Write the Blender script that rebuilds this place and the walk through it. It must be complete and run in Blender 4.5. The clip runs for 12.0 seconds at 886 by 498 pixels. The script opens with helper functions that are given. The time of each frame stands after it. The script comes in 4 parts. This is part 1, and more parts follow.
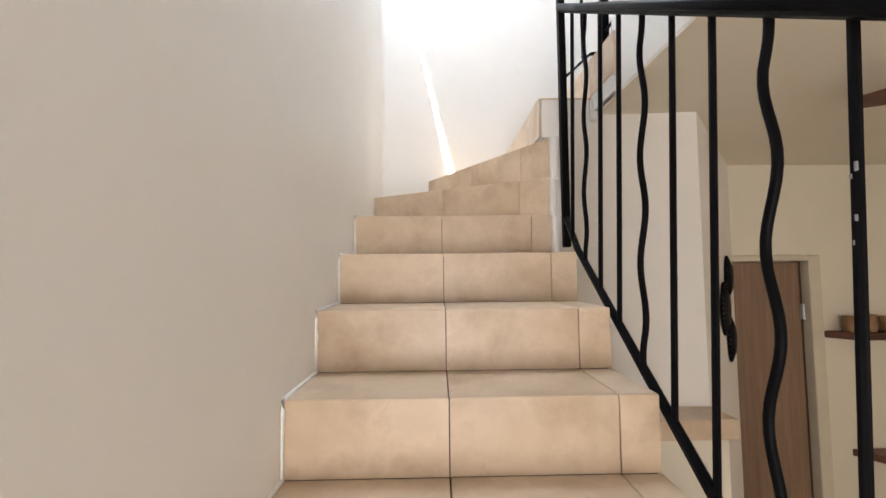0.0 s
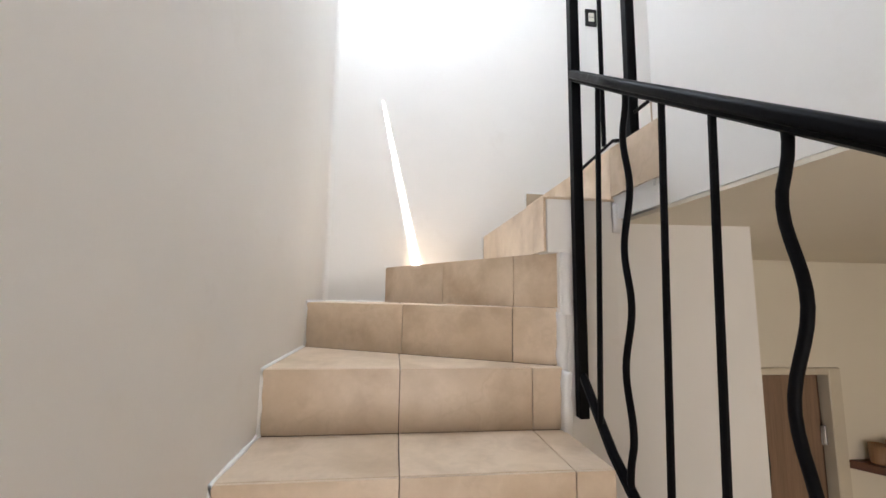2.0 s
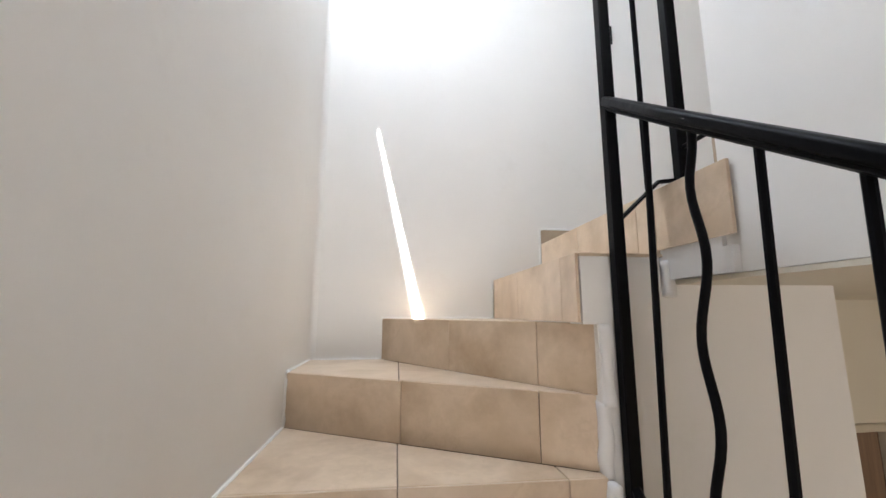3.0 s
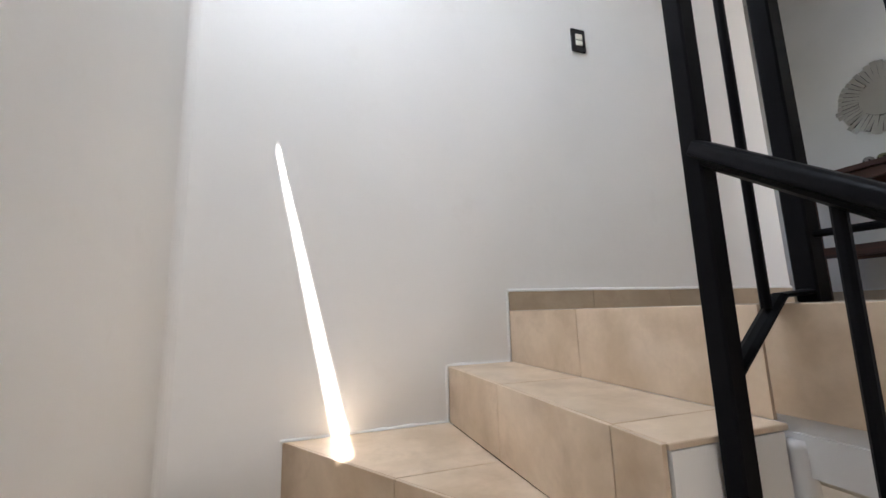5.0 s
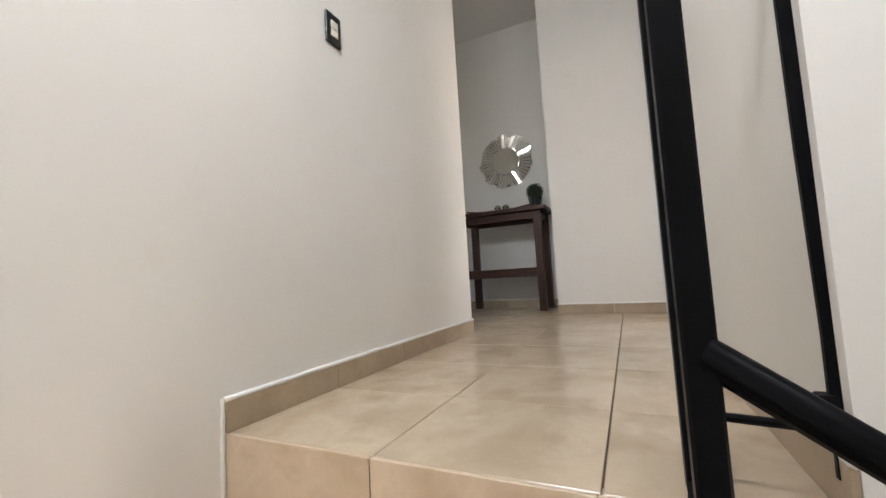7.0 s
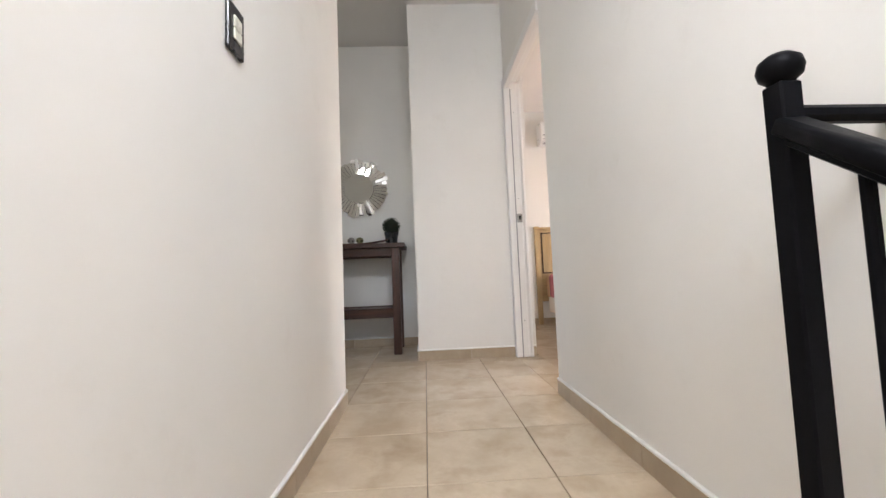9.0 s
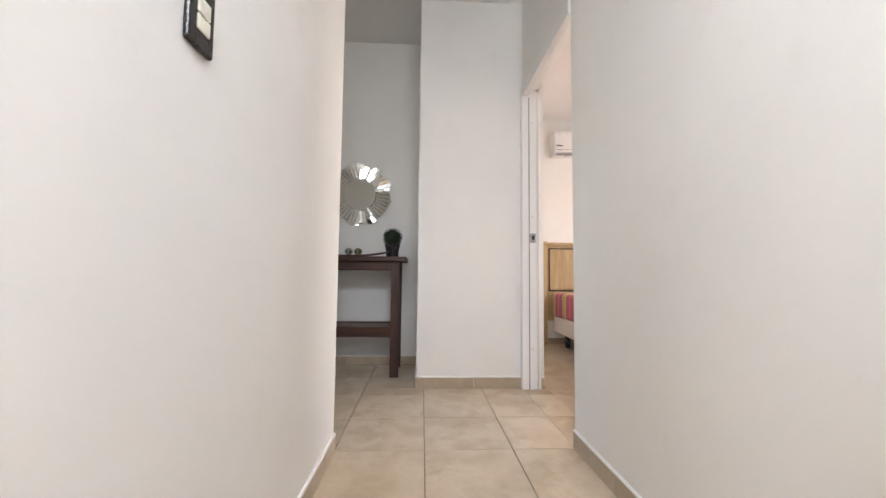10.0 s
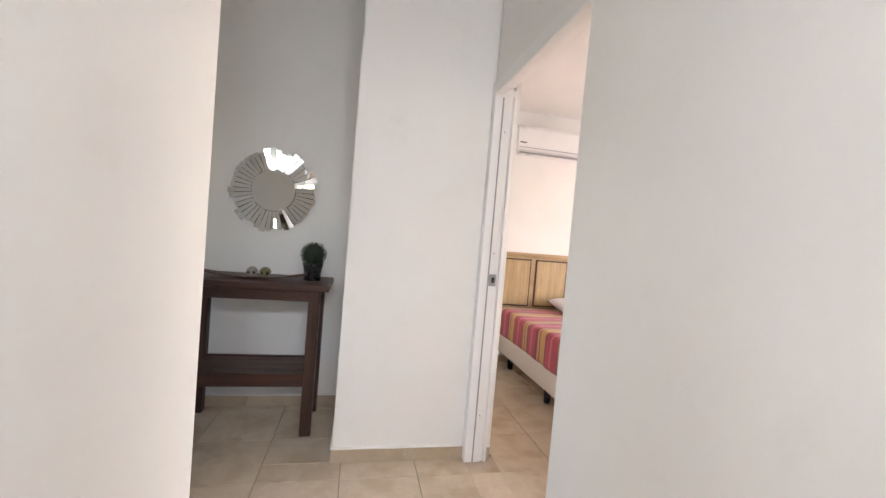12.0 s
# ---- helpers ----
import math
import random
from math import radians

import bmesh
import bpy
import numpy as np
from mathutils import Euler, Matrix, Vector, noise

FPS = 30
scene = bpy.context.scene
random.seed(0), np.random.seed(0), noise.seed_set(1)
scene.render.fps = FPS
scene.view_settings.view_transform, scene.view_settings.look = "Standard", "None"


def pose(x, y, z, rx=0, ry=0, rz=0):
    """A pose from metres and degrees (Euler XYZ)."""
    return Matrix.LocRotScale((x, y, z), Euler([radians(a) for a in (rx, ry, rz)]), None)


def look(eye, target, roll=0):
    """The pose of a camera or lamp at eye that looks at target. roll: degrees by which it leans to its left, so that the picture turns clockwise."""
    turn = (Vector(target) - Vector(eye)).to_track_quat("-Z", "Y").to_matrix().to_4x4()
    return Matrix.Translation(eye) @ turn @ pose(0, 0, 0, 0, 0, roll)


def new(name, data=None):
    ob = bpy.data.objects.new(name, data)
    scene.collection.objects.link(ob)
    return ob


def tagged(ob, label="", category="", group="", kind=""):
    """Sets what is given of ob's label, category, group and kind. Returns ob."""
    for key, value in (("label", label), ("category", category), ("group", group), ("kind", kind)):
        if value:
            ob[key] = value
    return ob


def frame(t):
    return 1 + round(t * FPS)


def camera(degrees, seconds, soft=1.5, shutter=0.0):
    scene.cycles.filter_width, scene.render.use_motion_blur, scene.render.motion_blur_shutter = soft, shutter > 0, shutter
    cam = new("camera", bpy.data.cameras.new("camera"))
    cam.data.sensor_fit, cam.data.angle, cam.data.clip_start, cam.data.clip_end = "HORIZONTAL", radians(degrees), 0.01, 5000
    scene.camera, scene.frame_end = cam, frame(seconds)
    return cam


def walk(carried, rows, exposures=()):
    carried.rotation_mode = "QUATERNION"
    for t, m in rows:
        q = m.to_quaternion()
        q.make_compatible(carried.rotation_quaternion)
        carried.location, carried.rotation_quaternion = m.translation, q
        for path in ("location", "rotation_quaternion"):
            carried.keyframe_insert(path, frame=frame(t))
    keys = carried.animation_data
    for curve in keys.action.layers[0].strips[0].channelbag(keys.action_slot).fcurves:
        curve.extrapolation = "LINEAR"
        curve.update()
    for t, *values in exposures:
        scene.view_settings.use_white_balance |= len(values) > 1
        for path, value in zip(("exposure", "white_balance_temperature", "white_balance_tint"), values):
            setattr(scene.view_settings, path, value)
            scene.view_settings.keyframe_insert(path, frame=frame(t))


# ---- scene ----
cam = camera(96.6, 12.0)
PATH = [
    (0, (0.367, -0.963, 1.783), (0.404, 1.034, 1.895), -0.6),
    (0.5, (0.369, -0.833, 1.908), (0.486, 1.158, 2.063), 0.2),
    (1, (0.317, -0.667, 1.997), (0.507, 1.317, 2.165), 0.5),
    (1.5, (0.308, -0.534, 2.121), (0.541, 1.442, 2.322), 0.5),
    (2, (0.373, -0.398, 2.247), (0.609, 1.572, 2.493), 0.9),
    (2.5, (0.407, -0.305, 2.324), (0.619, 1.66, 2.629), 0.6),
    (3, (0.385, -0.154, 2.428), (0.614, 1.806, 2.751), 0.1),
    (3.2, (0.375, -0.122, 2.48), (0.633, 1.833, 2.816), 0.0),
    (4.8, (0.408, 0.320, 2.737), (0.937, 2.215, 3.079), -1.3),
    (5, (0.397, 0.386, 2.777), (1.022, 2.259, 3.094), -1.7),
    (5.5, (0.387, 0.501, 2.882), (1.333, 2.248, 3.106), -2.2),
    (6, (0.457, 0.661, 2.98), (1.742, 2.183, 3.152), -2.2),
    (6.5, (0.502, 0.738, 3.055), (2.079, 1.959, 3.211), -2.9),
    (7, (0.480, 0.873, 3.100), (2.288, 1.715, 3.252), -3.3),
    (7.5, (0.486, 0.949, 3.208), (2.412, 1.473, 3.341), -3.5),
    (7.7, (0.511, 0.995, 3.208), (2.463, 1.405, 3.354), -3.4),
    (9.3, (0.676, 1.351, 3.456), (2.667, 1.211, 3.573), -1.6),
    (9.5, (0.71, 1.353, 3.476), (2.702, 1.211, 3.58), -0.9),
    (10, (0.877, 1.362, 3.565), (2.87, 1.257, 3.694), 0.6),
    (10.5, (1.002, 1.395, 3.644), (2.996, 1.268, 3.743), 1.5),
    (11, (1.181, 1.489, 3.749), (3.166, 1.258, 3.830), 2.8),
    (11.5, (1.326, 1.425, 3.831), (3.302, 1.121, 3.82), 3.9),
    (12, (1.508, 1.336, 4.055), (3.462, 0.915, 3.989), 4.8),
]
walk(cam, [(t, look(eye, target, roll)) for t, eye, target, roll in PATH],
     [(0, 4.45, 6500, 12), (1.5, 4.30, 6450, 12), (2.5, 4.15, 6400, 12), (3.2, 4.00, 6400, 12), (4.8, 3.75, 6400, 13), (5.5, 3.52, 6500, 13), (6, 3.50, 6750, 13), (6.5, 3.65, 7000, 13), (7, 3.84, 7150, 13), (7.7, 4.00, 7150, 13), (9.5, 4.18, 6950, 15), (12, 4.30, 6900, 16)])

# ---- world, sun, large lights ----
world = bpy.data.worlds.new("sky")
scene.world = world
world.use_nodes = True
wn = world.node_tree.nodes
sky = wn.new("ShaderNodeTexSky")
sky.sky_type = "NISHITA"
sky.sun_disc = False
SUN_DIR = Vector((0.23, 0.90, -0.90)).normalized()
sky.sun_elevation = math.asin(-SUN_DIR.z)
sky.sun_rotation = math.atan2(-SUN_DIR.x, -SUN_DIR.y)
wn["Background"].inputs["Strength"].default_value = 0.05
world.node_tree.links.new(sky.outputs[0], wn["Background"].inputs["Color"])
sun_data = bpy.data.lights.new("sun", "SUN")
sun_data.energy, sun_data.angle, sun_data.color = 5.0, radians(0.5), (1.0, 0.97, 0.92)
sun = new("sun", sun_data)
sun.matrix_world = look((0, 0, 12), Vector((0, 0, 12)) + SUN_DIR)


def opening_lamp(name, place, target, wide, high, watts, colour):
    """An area lamp in a wall opening: stand-in daylight, or added fill."""
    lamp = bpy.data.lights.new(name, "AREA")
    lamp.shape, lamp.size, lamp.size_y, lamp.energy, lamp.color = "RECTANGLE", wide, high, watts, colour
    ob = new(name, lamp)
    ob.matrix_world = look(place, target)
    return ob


opening_lamp("stair_window_light", (0.02, 1.10, 4.98), (1.0, 1.00, 3.20), 0.95, 0.62, 5.2, (0.79, 0.88, 1.0))
# Fill lamp added behind the stair foot; its opening is invented.
opening_lamp("stair_foot_fill", (0.55, -3.02, 1.45), (0.50, 0, 1.9), 0.8, 1.7, 3.1, (1.0, 0.95, 0.92))
opening_lamp("bedroom_window_light", (3.6, -3.02, 4.1), (3.6, 0, 3.9), 1.8, 1.4, 3.8, (0.88, 0.91, 1.0))
opening_lamp("hall_window_light", (3.4, 4.42, 4.2), (3.4, 2, 3.9), 1.0, 1.3, 0.13, (1.0, 0.96, 0.92))
# Warm fill added to the lower room from an invented opening.
opening_lamp("living_fill", (3.6, -3.02, 1.1), (3.4, 0, 1.1), 2.2, 1.5, 1.25, (1.0, 0.86, 0.68))

# ---- materials ----


def material(name, rough=0.5, metal=0.0):
    m = bpy.data.materials.new(name)
    m.use_nodes = True
    b = m.node_tree.nodes["Principled BSDF"]
    b.inputs["Roughness"].default_value, b.inputs["Metallic"].default_value = rough, metal
    return m, m.node_tree, b


def node(tree, kind, **values):
    n = tree.nodes.new(kind)
    for key, value in values.items():
        n.inputs[key].default_value = value
    return n


def ramp(tree, source, stops, constant=False):
    r = tree.nodes.new("ShaderNodeValToRGB")
    e = r.color_ramp.elements
    while len(e) < len(stops):
        e.new(0.5)
    if constant:
        r.color_ramp.interpolation = "CONSTANT"
    for el, (p, c) in zip(list(e), stops):
        el.position, el.color = p, (*c, 1)
    tree.links.new(source, r.inputs["Fac"])
    return r.outputs["Color"]


def place_coords(tree, scale=(1, 1, 1), random_shift=0.0):
    """World-size coordinates, shifted by the object's own random number."""
    geo = tree.nodes.new("ShaderNodeNewGeometry")
    out = geo.outputs["Position"]
    if random_shift:
        info = tree.nodes.new("ShaderNodeObjectInfo")
        mul = tree.nodes.new("ShaderNodeMath")
        mul.operation = "MULTIPLY"
        mul.inputs[1].default_value = random_shift
        tree.links.new(info.outputs["Random"], mul.inputs[0])
        add = tree.nodes.new("ShaderNodeVectorMath")
        tree.links.new(out, add.inputs[0])
        tree.links.new(mul.outputs[0], add.inputs[1])
        out = add.outputs[0]
    m = tree.nodes.new("ShaderNodeMapping")
    m.inputs["Scale"].default_value = scale
    tree.links.new(out, m.inputs["Vector"])
    return m.outputs[0]


def bump(tree, bsdf, height, strength, distance):
    b = node(tree, "ShaderNodeBump", Strength=strength, Distance=distance)
    tree.links.new(height, b.inputs["Height"])
    tree.links.new(b.outputs[0], bsdf.inputs["Normal"])


def mix(tree, fac, a, b, mode="MIX"):
    m = tree.nodes.new("ShaderNodeMix")
    m.data_type, m.blend_type = "RGBA", mode
    for sock, v in ((m.inputs[0], fac), (m.inputs[6], a), (m.inputs[7], b)):
        if isinstance(v, (int, float)):
            sock.default_value = v
        elif isinstance(v, tuple):
            sock.default_value = (*v, 1)
        else:
            tree.links.new(v, sock)
    return m.outputs[2]


def plaster(name, colour, dirt=(0.55, 0.50, 0.43), amount=0.18):
    m, t, b = material(name, 0.62)
    co = place_coords(t)
    big = node(t, "ShaderNodeTexNoise", Scale=1.3, Detail=4.0, Roughness=0.55)
    small = node(t, "ShaderNodeTexNoise", Scale=34.0, Detail=5.0, Roughness=0.6)
    smear = node(t, "ShaderNodeTexNoise", Scale=5.5, Detail=6.0, Roughness=0.65)
    for n in (big, small, smear):
        t.links.new(co, n.inputs["Vector"])
    tone = ramp(t, big.outputs[0], [(0.35, tuple(c * 0.955 for c in colour)), (0.65, colour)])
    spots = ramp(t, smear.outputs[0], [(0.60, (0, 0, 0)), (0.80, (amount, amount, amount))])
    t.links.new(mix(t, spots, tone, dirt), b.inputs["Base Color"])
    wavy = node(t, "ShaderNodeTexNoise", Scale=7.0, Detail=2.0)
    t.links.new(co, wavy.inputs["Vector"])
    h = mix(t, 0.25, wavy.outputs[0], small.outputs[0])
    bump(t, b, h, 0.35, 0.006)
    return m


def stone_tile(name, light, mid, dark, rough=0.22):
    """Glazed ceramic with a clouded, veined travertine print."""
    m, t, b = material(name, rough)
    co = place_coords(t, random_shift=37.0)
    cloud = node(t, "ShaderNodeTexNoise", Scale=4.5, Detail=4.0, Roughness=0.5, Distortion=0.3)
    vein = node(t, "ShaderNodeTexNoise", Scale=5.0, Detail=5.0, Roughness=0.58)
    fine = node(t, "ShaderNodeTexNoise", Scale=55.0, Detail=4.0, Roughness=0.7)
    for n in (cloud, vein, fine):
        t.links.new(co, n.inputs["Vector"])
    base = ramp(t, cloud.outputs[0], [(0.36, mid), (0.55, light), (0.72, tuple(0.5 * (a + c) for a, c in zip(light, mid)))])
    smudge = ramp(t, vein.outputs[0], [(0.52, (0, 0, 0)), (0.78, (0.62, 0.62, 0.62))])
    thin = ramp(t, vein.outputs[0], [(0.455, (0, 0, 0)), (0.485, (0.13, 0.13, 0.13)), (0.51, (0, 0, 0))])
    patch = ramp(t, cloud.outputs[0], [(0.44, (0, 0, 0)), (0.60, (1, 1, 1))])
    thin = mix(t, 1.0, thin, patch, "MULTIPLY")
    lines = mix(t, 1.0, smudge, thin, "ADD")
    col = mix(t, lines, base, dark)
    grain = ramp(t, fine.outputs[0], [(0.3, (0.97, 0.97, 0.97)), (0.7, (1.02, 1.02, 1.02))])
    col = mix(t, 1.0, col, grain, "MULTIPLY")
    info = t.nodes.new("ShaderNodeObjectInfo")
    own = ramp(t, info.outputs["Random"], [(0.0, (0.93, 0.92, 0.91)), (1.0, (1.04, 1.03, 1.02))])
    t.links.new(mix(t, 1.0, col, own, "MULTIPLY"), b.inputs["Base Color"])
    wear = node(t, "ShaderNodeTexNoise", Scale=6.0, Detail=1.0)
    t.links.new(co, wear.inputs["Vector"])
    t.links.new(ramp(t, wear.outputs[0], [(0.2, (rough * 0.9,) * 3), (0.8, (rough * 1.25,) * 3)]), b.inputs["Roughness"])
    bump(t, b, wear.outputs[0], 0.10, 0.002)
    return m


def wood(name, light, dark, along, rough=0.42, scale=1.0):
    m, t, b = material(name, rough)
    s = [18.0 * scale] * 3
    s["xyz".index(along)] = 1.1 * scale
    co = place_coords(t, tuple(s), 5.0)
    n1 = node(t, "ShaderNodeTexNoise", Scale=1.0, Detail=6.0, Roughness=0.6, Distortion=0.7)
    n2 = node(t, "ShaderNodeTexNoise", Scale=5.0, Detail=5.0, Roughness=0.7)
    for n in (n1, n2):
        t.links.new(co, n.inputs["Vector"])
    c = ramp(t, n1.outputs[0], [(0.30, dark), (0.68, light)])
    g = ramp(t, n2.outputs[0], [(0.35, (0.78, 0.78, 0.78)), (0.65, (1.05, 1.05, 1.05))])
    t.links.new(mix(t, 1.0, c, g, "MULTIPLY"), b.inputs["Base Color"])
    bump(t, b, n2.outputs[0], 0.2, 0.002)
    return m


def paint(name, colour, rough, metal=0.0, wear=0.12, scale=20.0):
    m, t, b = material(name, rough, metal)
    co = place_coords(t)
    n = node(t, "ShaderNodeTexNoise", Scale=scale, Detail=5.0, Roughness=0.6)
    t.links.new(co, n.inputs["Vector"])
    t.links.new(ramp(t, n.outputs[0], [(0.3, tuple(c * (1 - wear) for c in colour)), (0.7, tuple(min(1, c * (1 + wear)) for c in colour))]), b.inputs["Base Color"])
    t.links.new(ramp(t, n.outputs[0], [(0.3, (rough * 0.8,) * 3), (0.7, (min(1, rough * 1.25),) * 3)]), b.inputs["Roughness"])
    bump(t, b, n.outputs[0], 0.12, 0.001)
    return m


def iron_paint():
    """Thick black enamel with chips and scuffs."""
    m, t, b = material("black_enamel", 0.32)
    b.inputs["Specular IOR Level"].default_value = 0.05
    co = place_coords(t)
    n = node(t, "ShaderNodeTexNoise", Scale=26.0, Detail=7.0, Roughness=0.7)
    w = node(t, "ShaderNodeTexNoise", Scale=90.0, Detail=3.0)
    for k in (n, w):
        t.links.new(co, k.inputs["Vector"])
    t.links.new(ramp(t, n.outputs[0], [(0.0, (0.0035, 0.0035, 0.0045)), (0.72, (0.006, 0.006, 0.007)), (0.80, (0.05, 0.048, 0.045))]), b.inputs["Base Color"])
    t.links.new(ramp(t, n.outputs[0], [(0.3, (0.34,) * 3), (0.75, (0.5,) * 3)]), b.inputs["Roughness"])
    bump(t, b, w.outputs[0], 0.15, 0.001)
    return m


def striped_cloth():
    m, t, b = material("striped_bedspread_cloth", 0.85)
    co = place_coords(t)
    sep = t.nodes.new("ShaderNodeSeparateXYZ")
    t.links.new(co, sep.inputs[0])
    fr = t.nodes.new("ShaderNodeMath")
    fr.operation = "WRAP"
    fr.inputs[1].default_value, fr.inputs[2].default_value = 0.62, 0.0
    t.links.new(sep.outputs["X"], fr.inputs[0])
    dv = t.nodes.new("ShaderNodeMath")
    dv.operation = "DIVIDE"
    dv.inputs[1].default_value = 0.62
    t.links.new(fr.outputs[0], dv.inputs[0])
    red, pink, ochre, wine, cream, grey = (0.40, 0.05, 0.07), (0.52, 0.13, 0.17), (0.50, 0.29, 0.09), (0.24, 0.03, 0.07), (0.58, 0.40, 0.24), (0.12, 0.11, 0.13)
    stops = [(0.0, ochre), (0.07, wine), (0.09, ochre), (0.14, wine), (0.21, red), (0.30, pink), (0.34, red), (0.42, wine), (0.45, grey),
             (0.47, ochre), (0.53, wine), (0.55, ochre), (0.60, grey), (0.62, red), (0.76, pink), (0.80, red), (0.90, wine), (0.93, ochre)]
    col = ramp(t, dv.outputs[0], stops, True)
    weave = node(t, "ShaderNodeTexNoise", Scale=260.0, Detail=2.0)
    t.links.new(co, weave.inputs["Vector"])
    t.links.new(mix(t, 1.0, col, ramp(t, weave.outputs[0], [(0.3, (0.82,) * 3), (0.7, (1.08,) * 3)]), "MULTIPLY"), b.inputs["Base Color"])
    bump(t, b, weave.outputs[0], 0.4, 0.002)
    b.inputs["Sheen Weight"].default_value = 0.2
    return m


def leafy(name):
    m, t, b = material(name, 0.7)
    g = t.nodes.new("ShaderNodeNewGeometry")
    t.links.new(ramp(t, g.outputs["Random Per Island"], [(0.0, (0.006, 0.013, 0.006)), (1.0, (0.018, 0.034, 0.013))]), b.inputs["Base Color"])
    return m


WALL = plaster("white_wall_plaster", (0.80, 0.778, 0.740))
WALL_LOW = plaster("cream_wall_plaster", (0.74, 0.69, 0.58))
CEIL = plaster("ceiling_plaster", (0.74, 0.72, 0.69), amount=0.08)
TILE = stone_tile("beige_stair_tile", (0.65, 0.52, 0.385), (0.53, 0.405, 0.280), (0.33, 0.22, 0.13), 0.36)
FLOOR_TILE = stone_tile("beige_floor_tile", (0.60, 0.49, 0.365), (0.51, 0.405, 0.29), (0.34, 0.24, 0.15), 0.17)
SKIRT_TILE = stone_tile("skirting_tile", (0.47, 0.375, 0.27), (0.41, 0.32, 0.225), (0.28, 0.20, 0.13), 0.3)
GROUT = paint("dark_grout", (0.15, 0.115, 0.085), 0.9, wear=0.3, scale=60)
CAULK = paint("white_caulk", (0.80, 0.79, 0.76), 0.6, wear=0.04, scale=30)
IRON = iron_paint()
MORTAR = plaster("rough_white_mortar", (0.77, 0.755, 0.735), amount=0.3)
TABLE_WOOD = wood("red_brown_wood_long", (0.082, 0.028, 0.014), (0.034, 0.012, 0.007), "y")
TABLE_LEG = wood("red_brown_wood_upright", (0.082, 0.028, 0.014), (0.034, 0.012, 0.007), "z")
DOOR_WOOD = wood("brown_door_veneer", (0.27, 0.175, 0.115), (0.22, 0.138, 0.088), "z", 0.45, 0.6)
OAK = wood("pale_oak_long", (0.50, 0.36, 0.19), (0.38, 0.25, 0.12), "y")
OAK_UP = wood("pale_oak_upright", (0.52, 0.38, 0.20), (0.40, 0.27, 0.13), "z")
# Stained headboard grooves; also painted shade in the lower door's gap.
DARK_LINE = paint("dark_groove_stain_and_gap_shade", (0.06, 0.03, 0.015), 0.5)
SHELF_WOOD = wood("dark_shelf_wood", (0.13, 0.05, 0.025), (0.06, 0.022, 0.012), "x")
WHITE_PAINT = paint("white_frame_paint", (0.80, 0.785, 0.765), 0.45, wear=0.015, scale=3)
CREAM_PAINT = paint("cream_frame_paint", (0.62, 0.56, 0.45), 0.4, wear=0.05, scale=8)
BLACK_PLASTIC = paint("black_plastic", (0.012, 0.012, 0.013), 0.25, wear=0.1)
IVORY = paint("ivory_plastic", (0.72, 0.70, 0.60), 0.3, wear=0.03)
AC_WHITE = paint("white_ac_plastic", (0.80, 0.79, 0.77), 0.3, wear=0.02, scale=6)
GREY_PLASTIC = paint("grey_plastic", (0.30, 0.30, 0.30), 0.4)
STEEL = paint("brushed_steel", (0.36, 0.35, 0.34), 0.35, 1.0)
CLOTH = striped_cloth()
LINEN = paint("white_linen", (0.78, 0.75, 0.74), 0.9, wear=0.06, scale=40)
BED_BASE = paint("cream_upholstery", (0.66, 0.60, 0.53), 0.85, wear=0.06, scale=120)
LEAF = leafy("clipped_topiary_leaves")
BONE = paint("painted_bone_clay", (0.26, 0.24, 0.22), 0.5, wear=0.35, scale=60)
OLIVE_CLAY = paint("painted_olive_clay", (0.17, 0.16, 0.07), 0.5, wear=0.35, scale=60)
CUP = wood("wooden_cup", (0.38, 0.22, 0.11), (0.25, 0.13, 0.06), "z")
MIRROR, mt, mb = material("mirror_glass", 0.015, 1.0)
mb.inputs["Base Color"].default_value = (0.76, 0.77, 0.75, 1)
SUN_BLOCK, bt, bb = material("white_sun_block", 0.9)
bb.inputs["Base Color"].default_value = (0.82, 0.82, 0.80, 1)

# ---- mesh helpers ----


def box(bm, x0, x1, y0, y1, z0, z1, bevel=0.0, segments=1):
    made = bmesh.ops.create_cube(bm, size=1.0)["verts"]
    for v in made:
        v.co = Vector(((x0 + x1) / 2 + v.co.x * (x1 - x0), (y0 + y1) / 2 + v.co.y * (y1 - y0), (z0 + z1) / 2 + v.co.z * (z1 - z0)))
    if bevel:
        edges = list({e for v in made for e in v.link_edges})
        bmesh.ops.bevel(bm, geom=edges, offset=bevel, segments=segments, profile=0.5, affect="EDGES")
    return bm


def prism(bm, outline, z0, z1, bevel=0.0):
    """An upright prism on a plan outline (counter-clockwise)."""
    low = [bm.verts.new((x, y, z0)) for x, y in outline]
    top = [bm.verts.new((x, y, z1)) for x, y in outline]
    n = len(outline)
    faces = [bm.faces.new(top), bm.faces.new(low[::-1])]
    for i in range(n):
        faces.append(bm.faces.new((low[i], low[(i + 1) % n], top[(i + 1) % n], top[i])))
    if bevel:
        bmesh.ops.bevel(bm, geom=list({e for e in faces[0].edges}), offset=bevel, segments=1, affect="EDGES")
    return bm


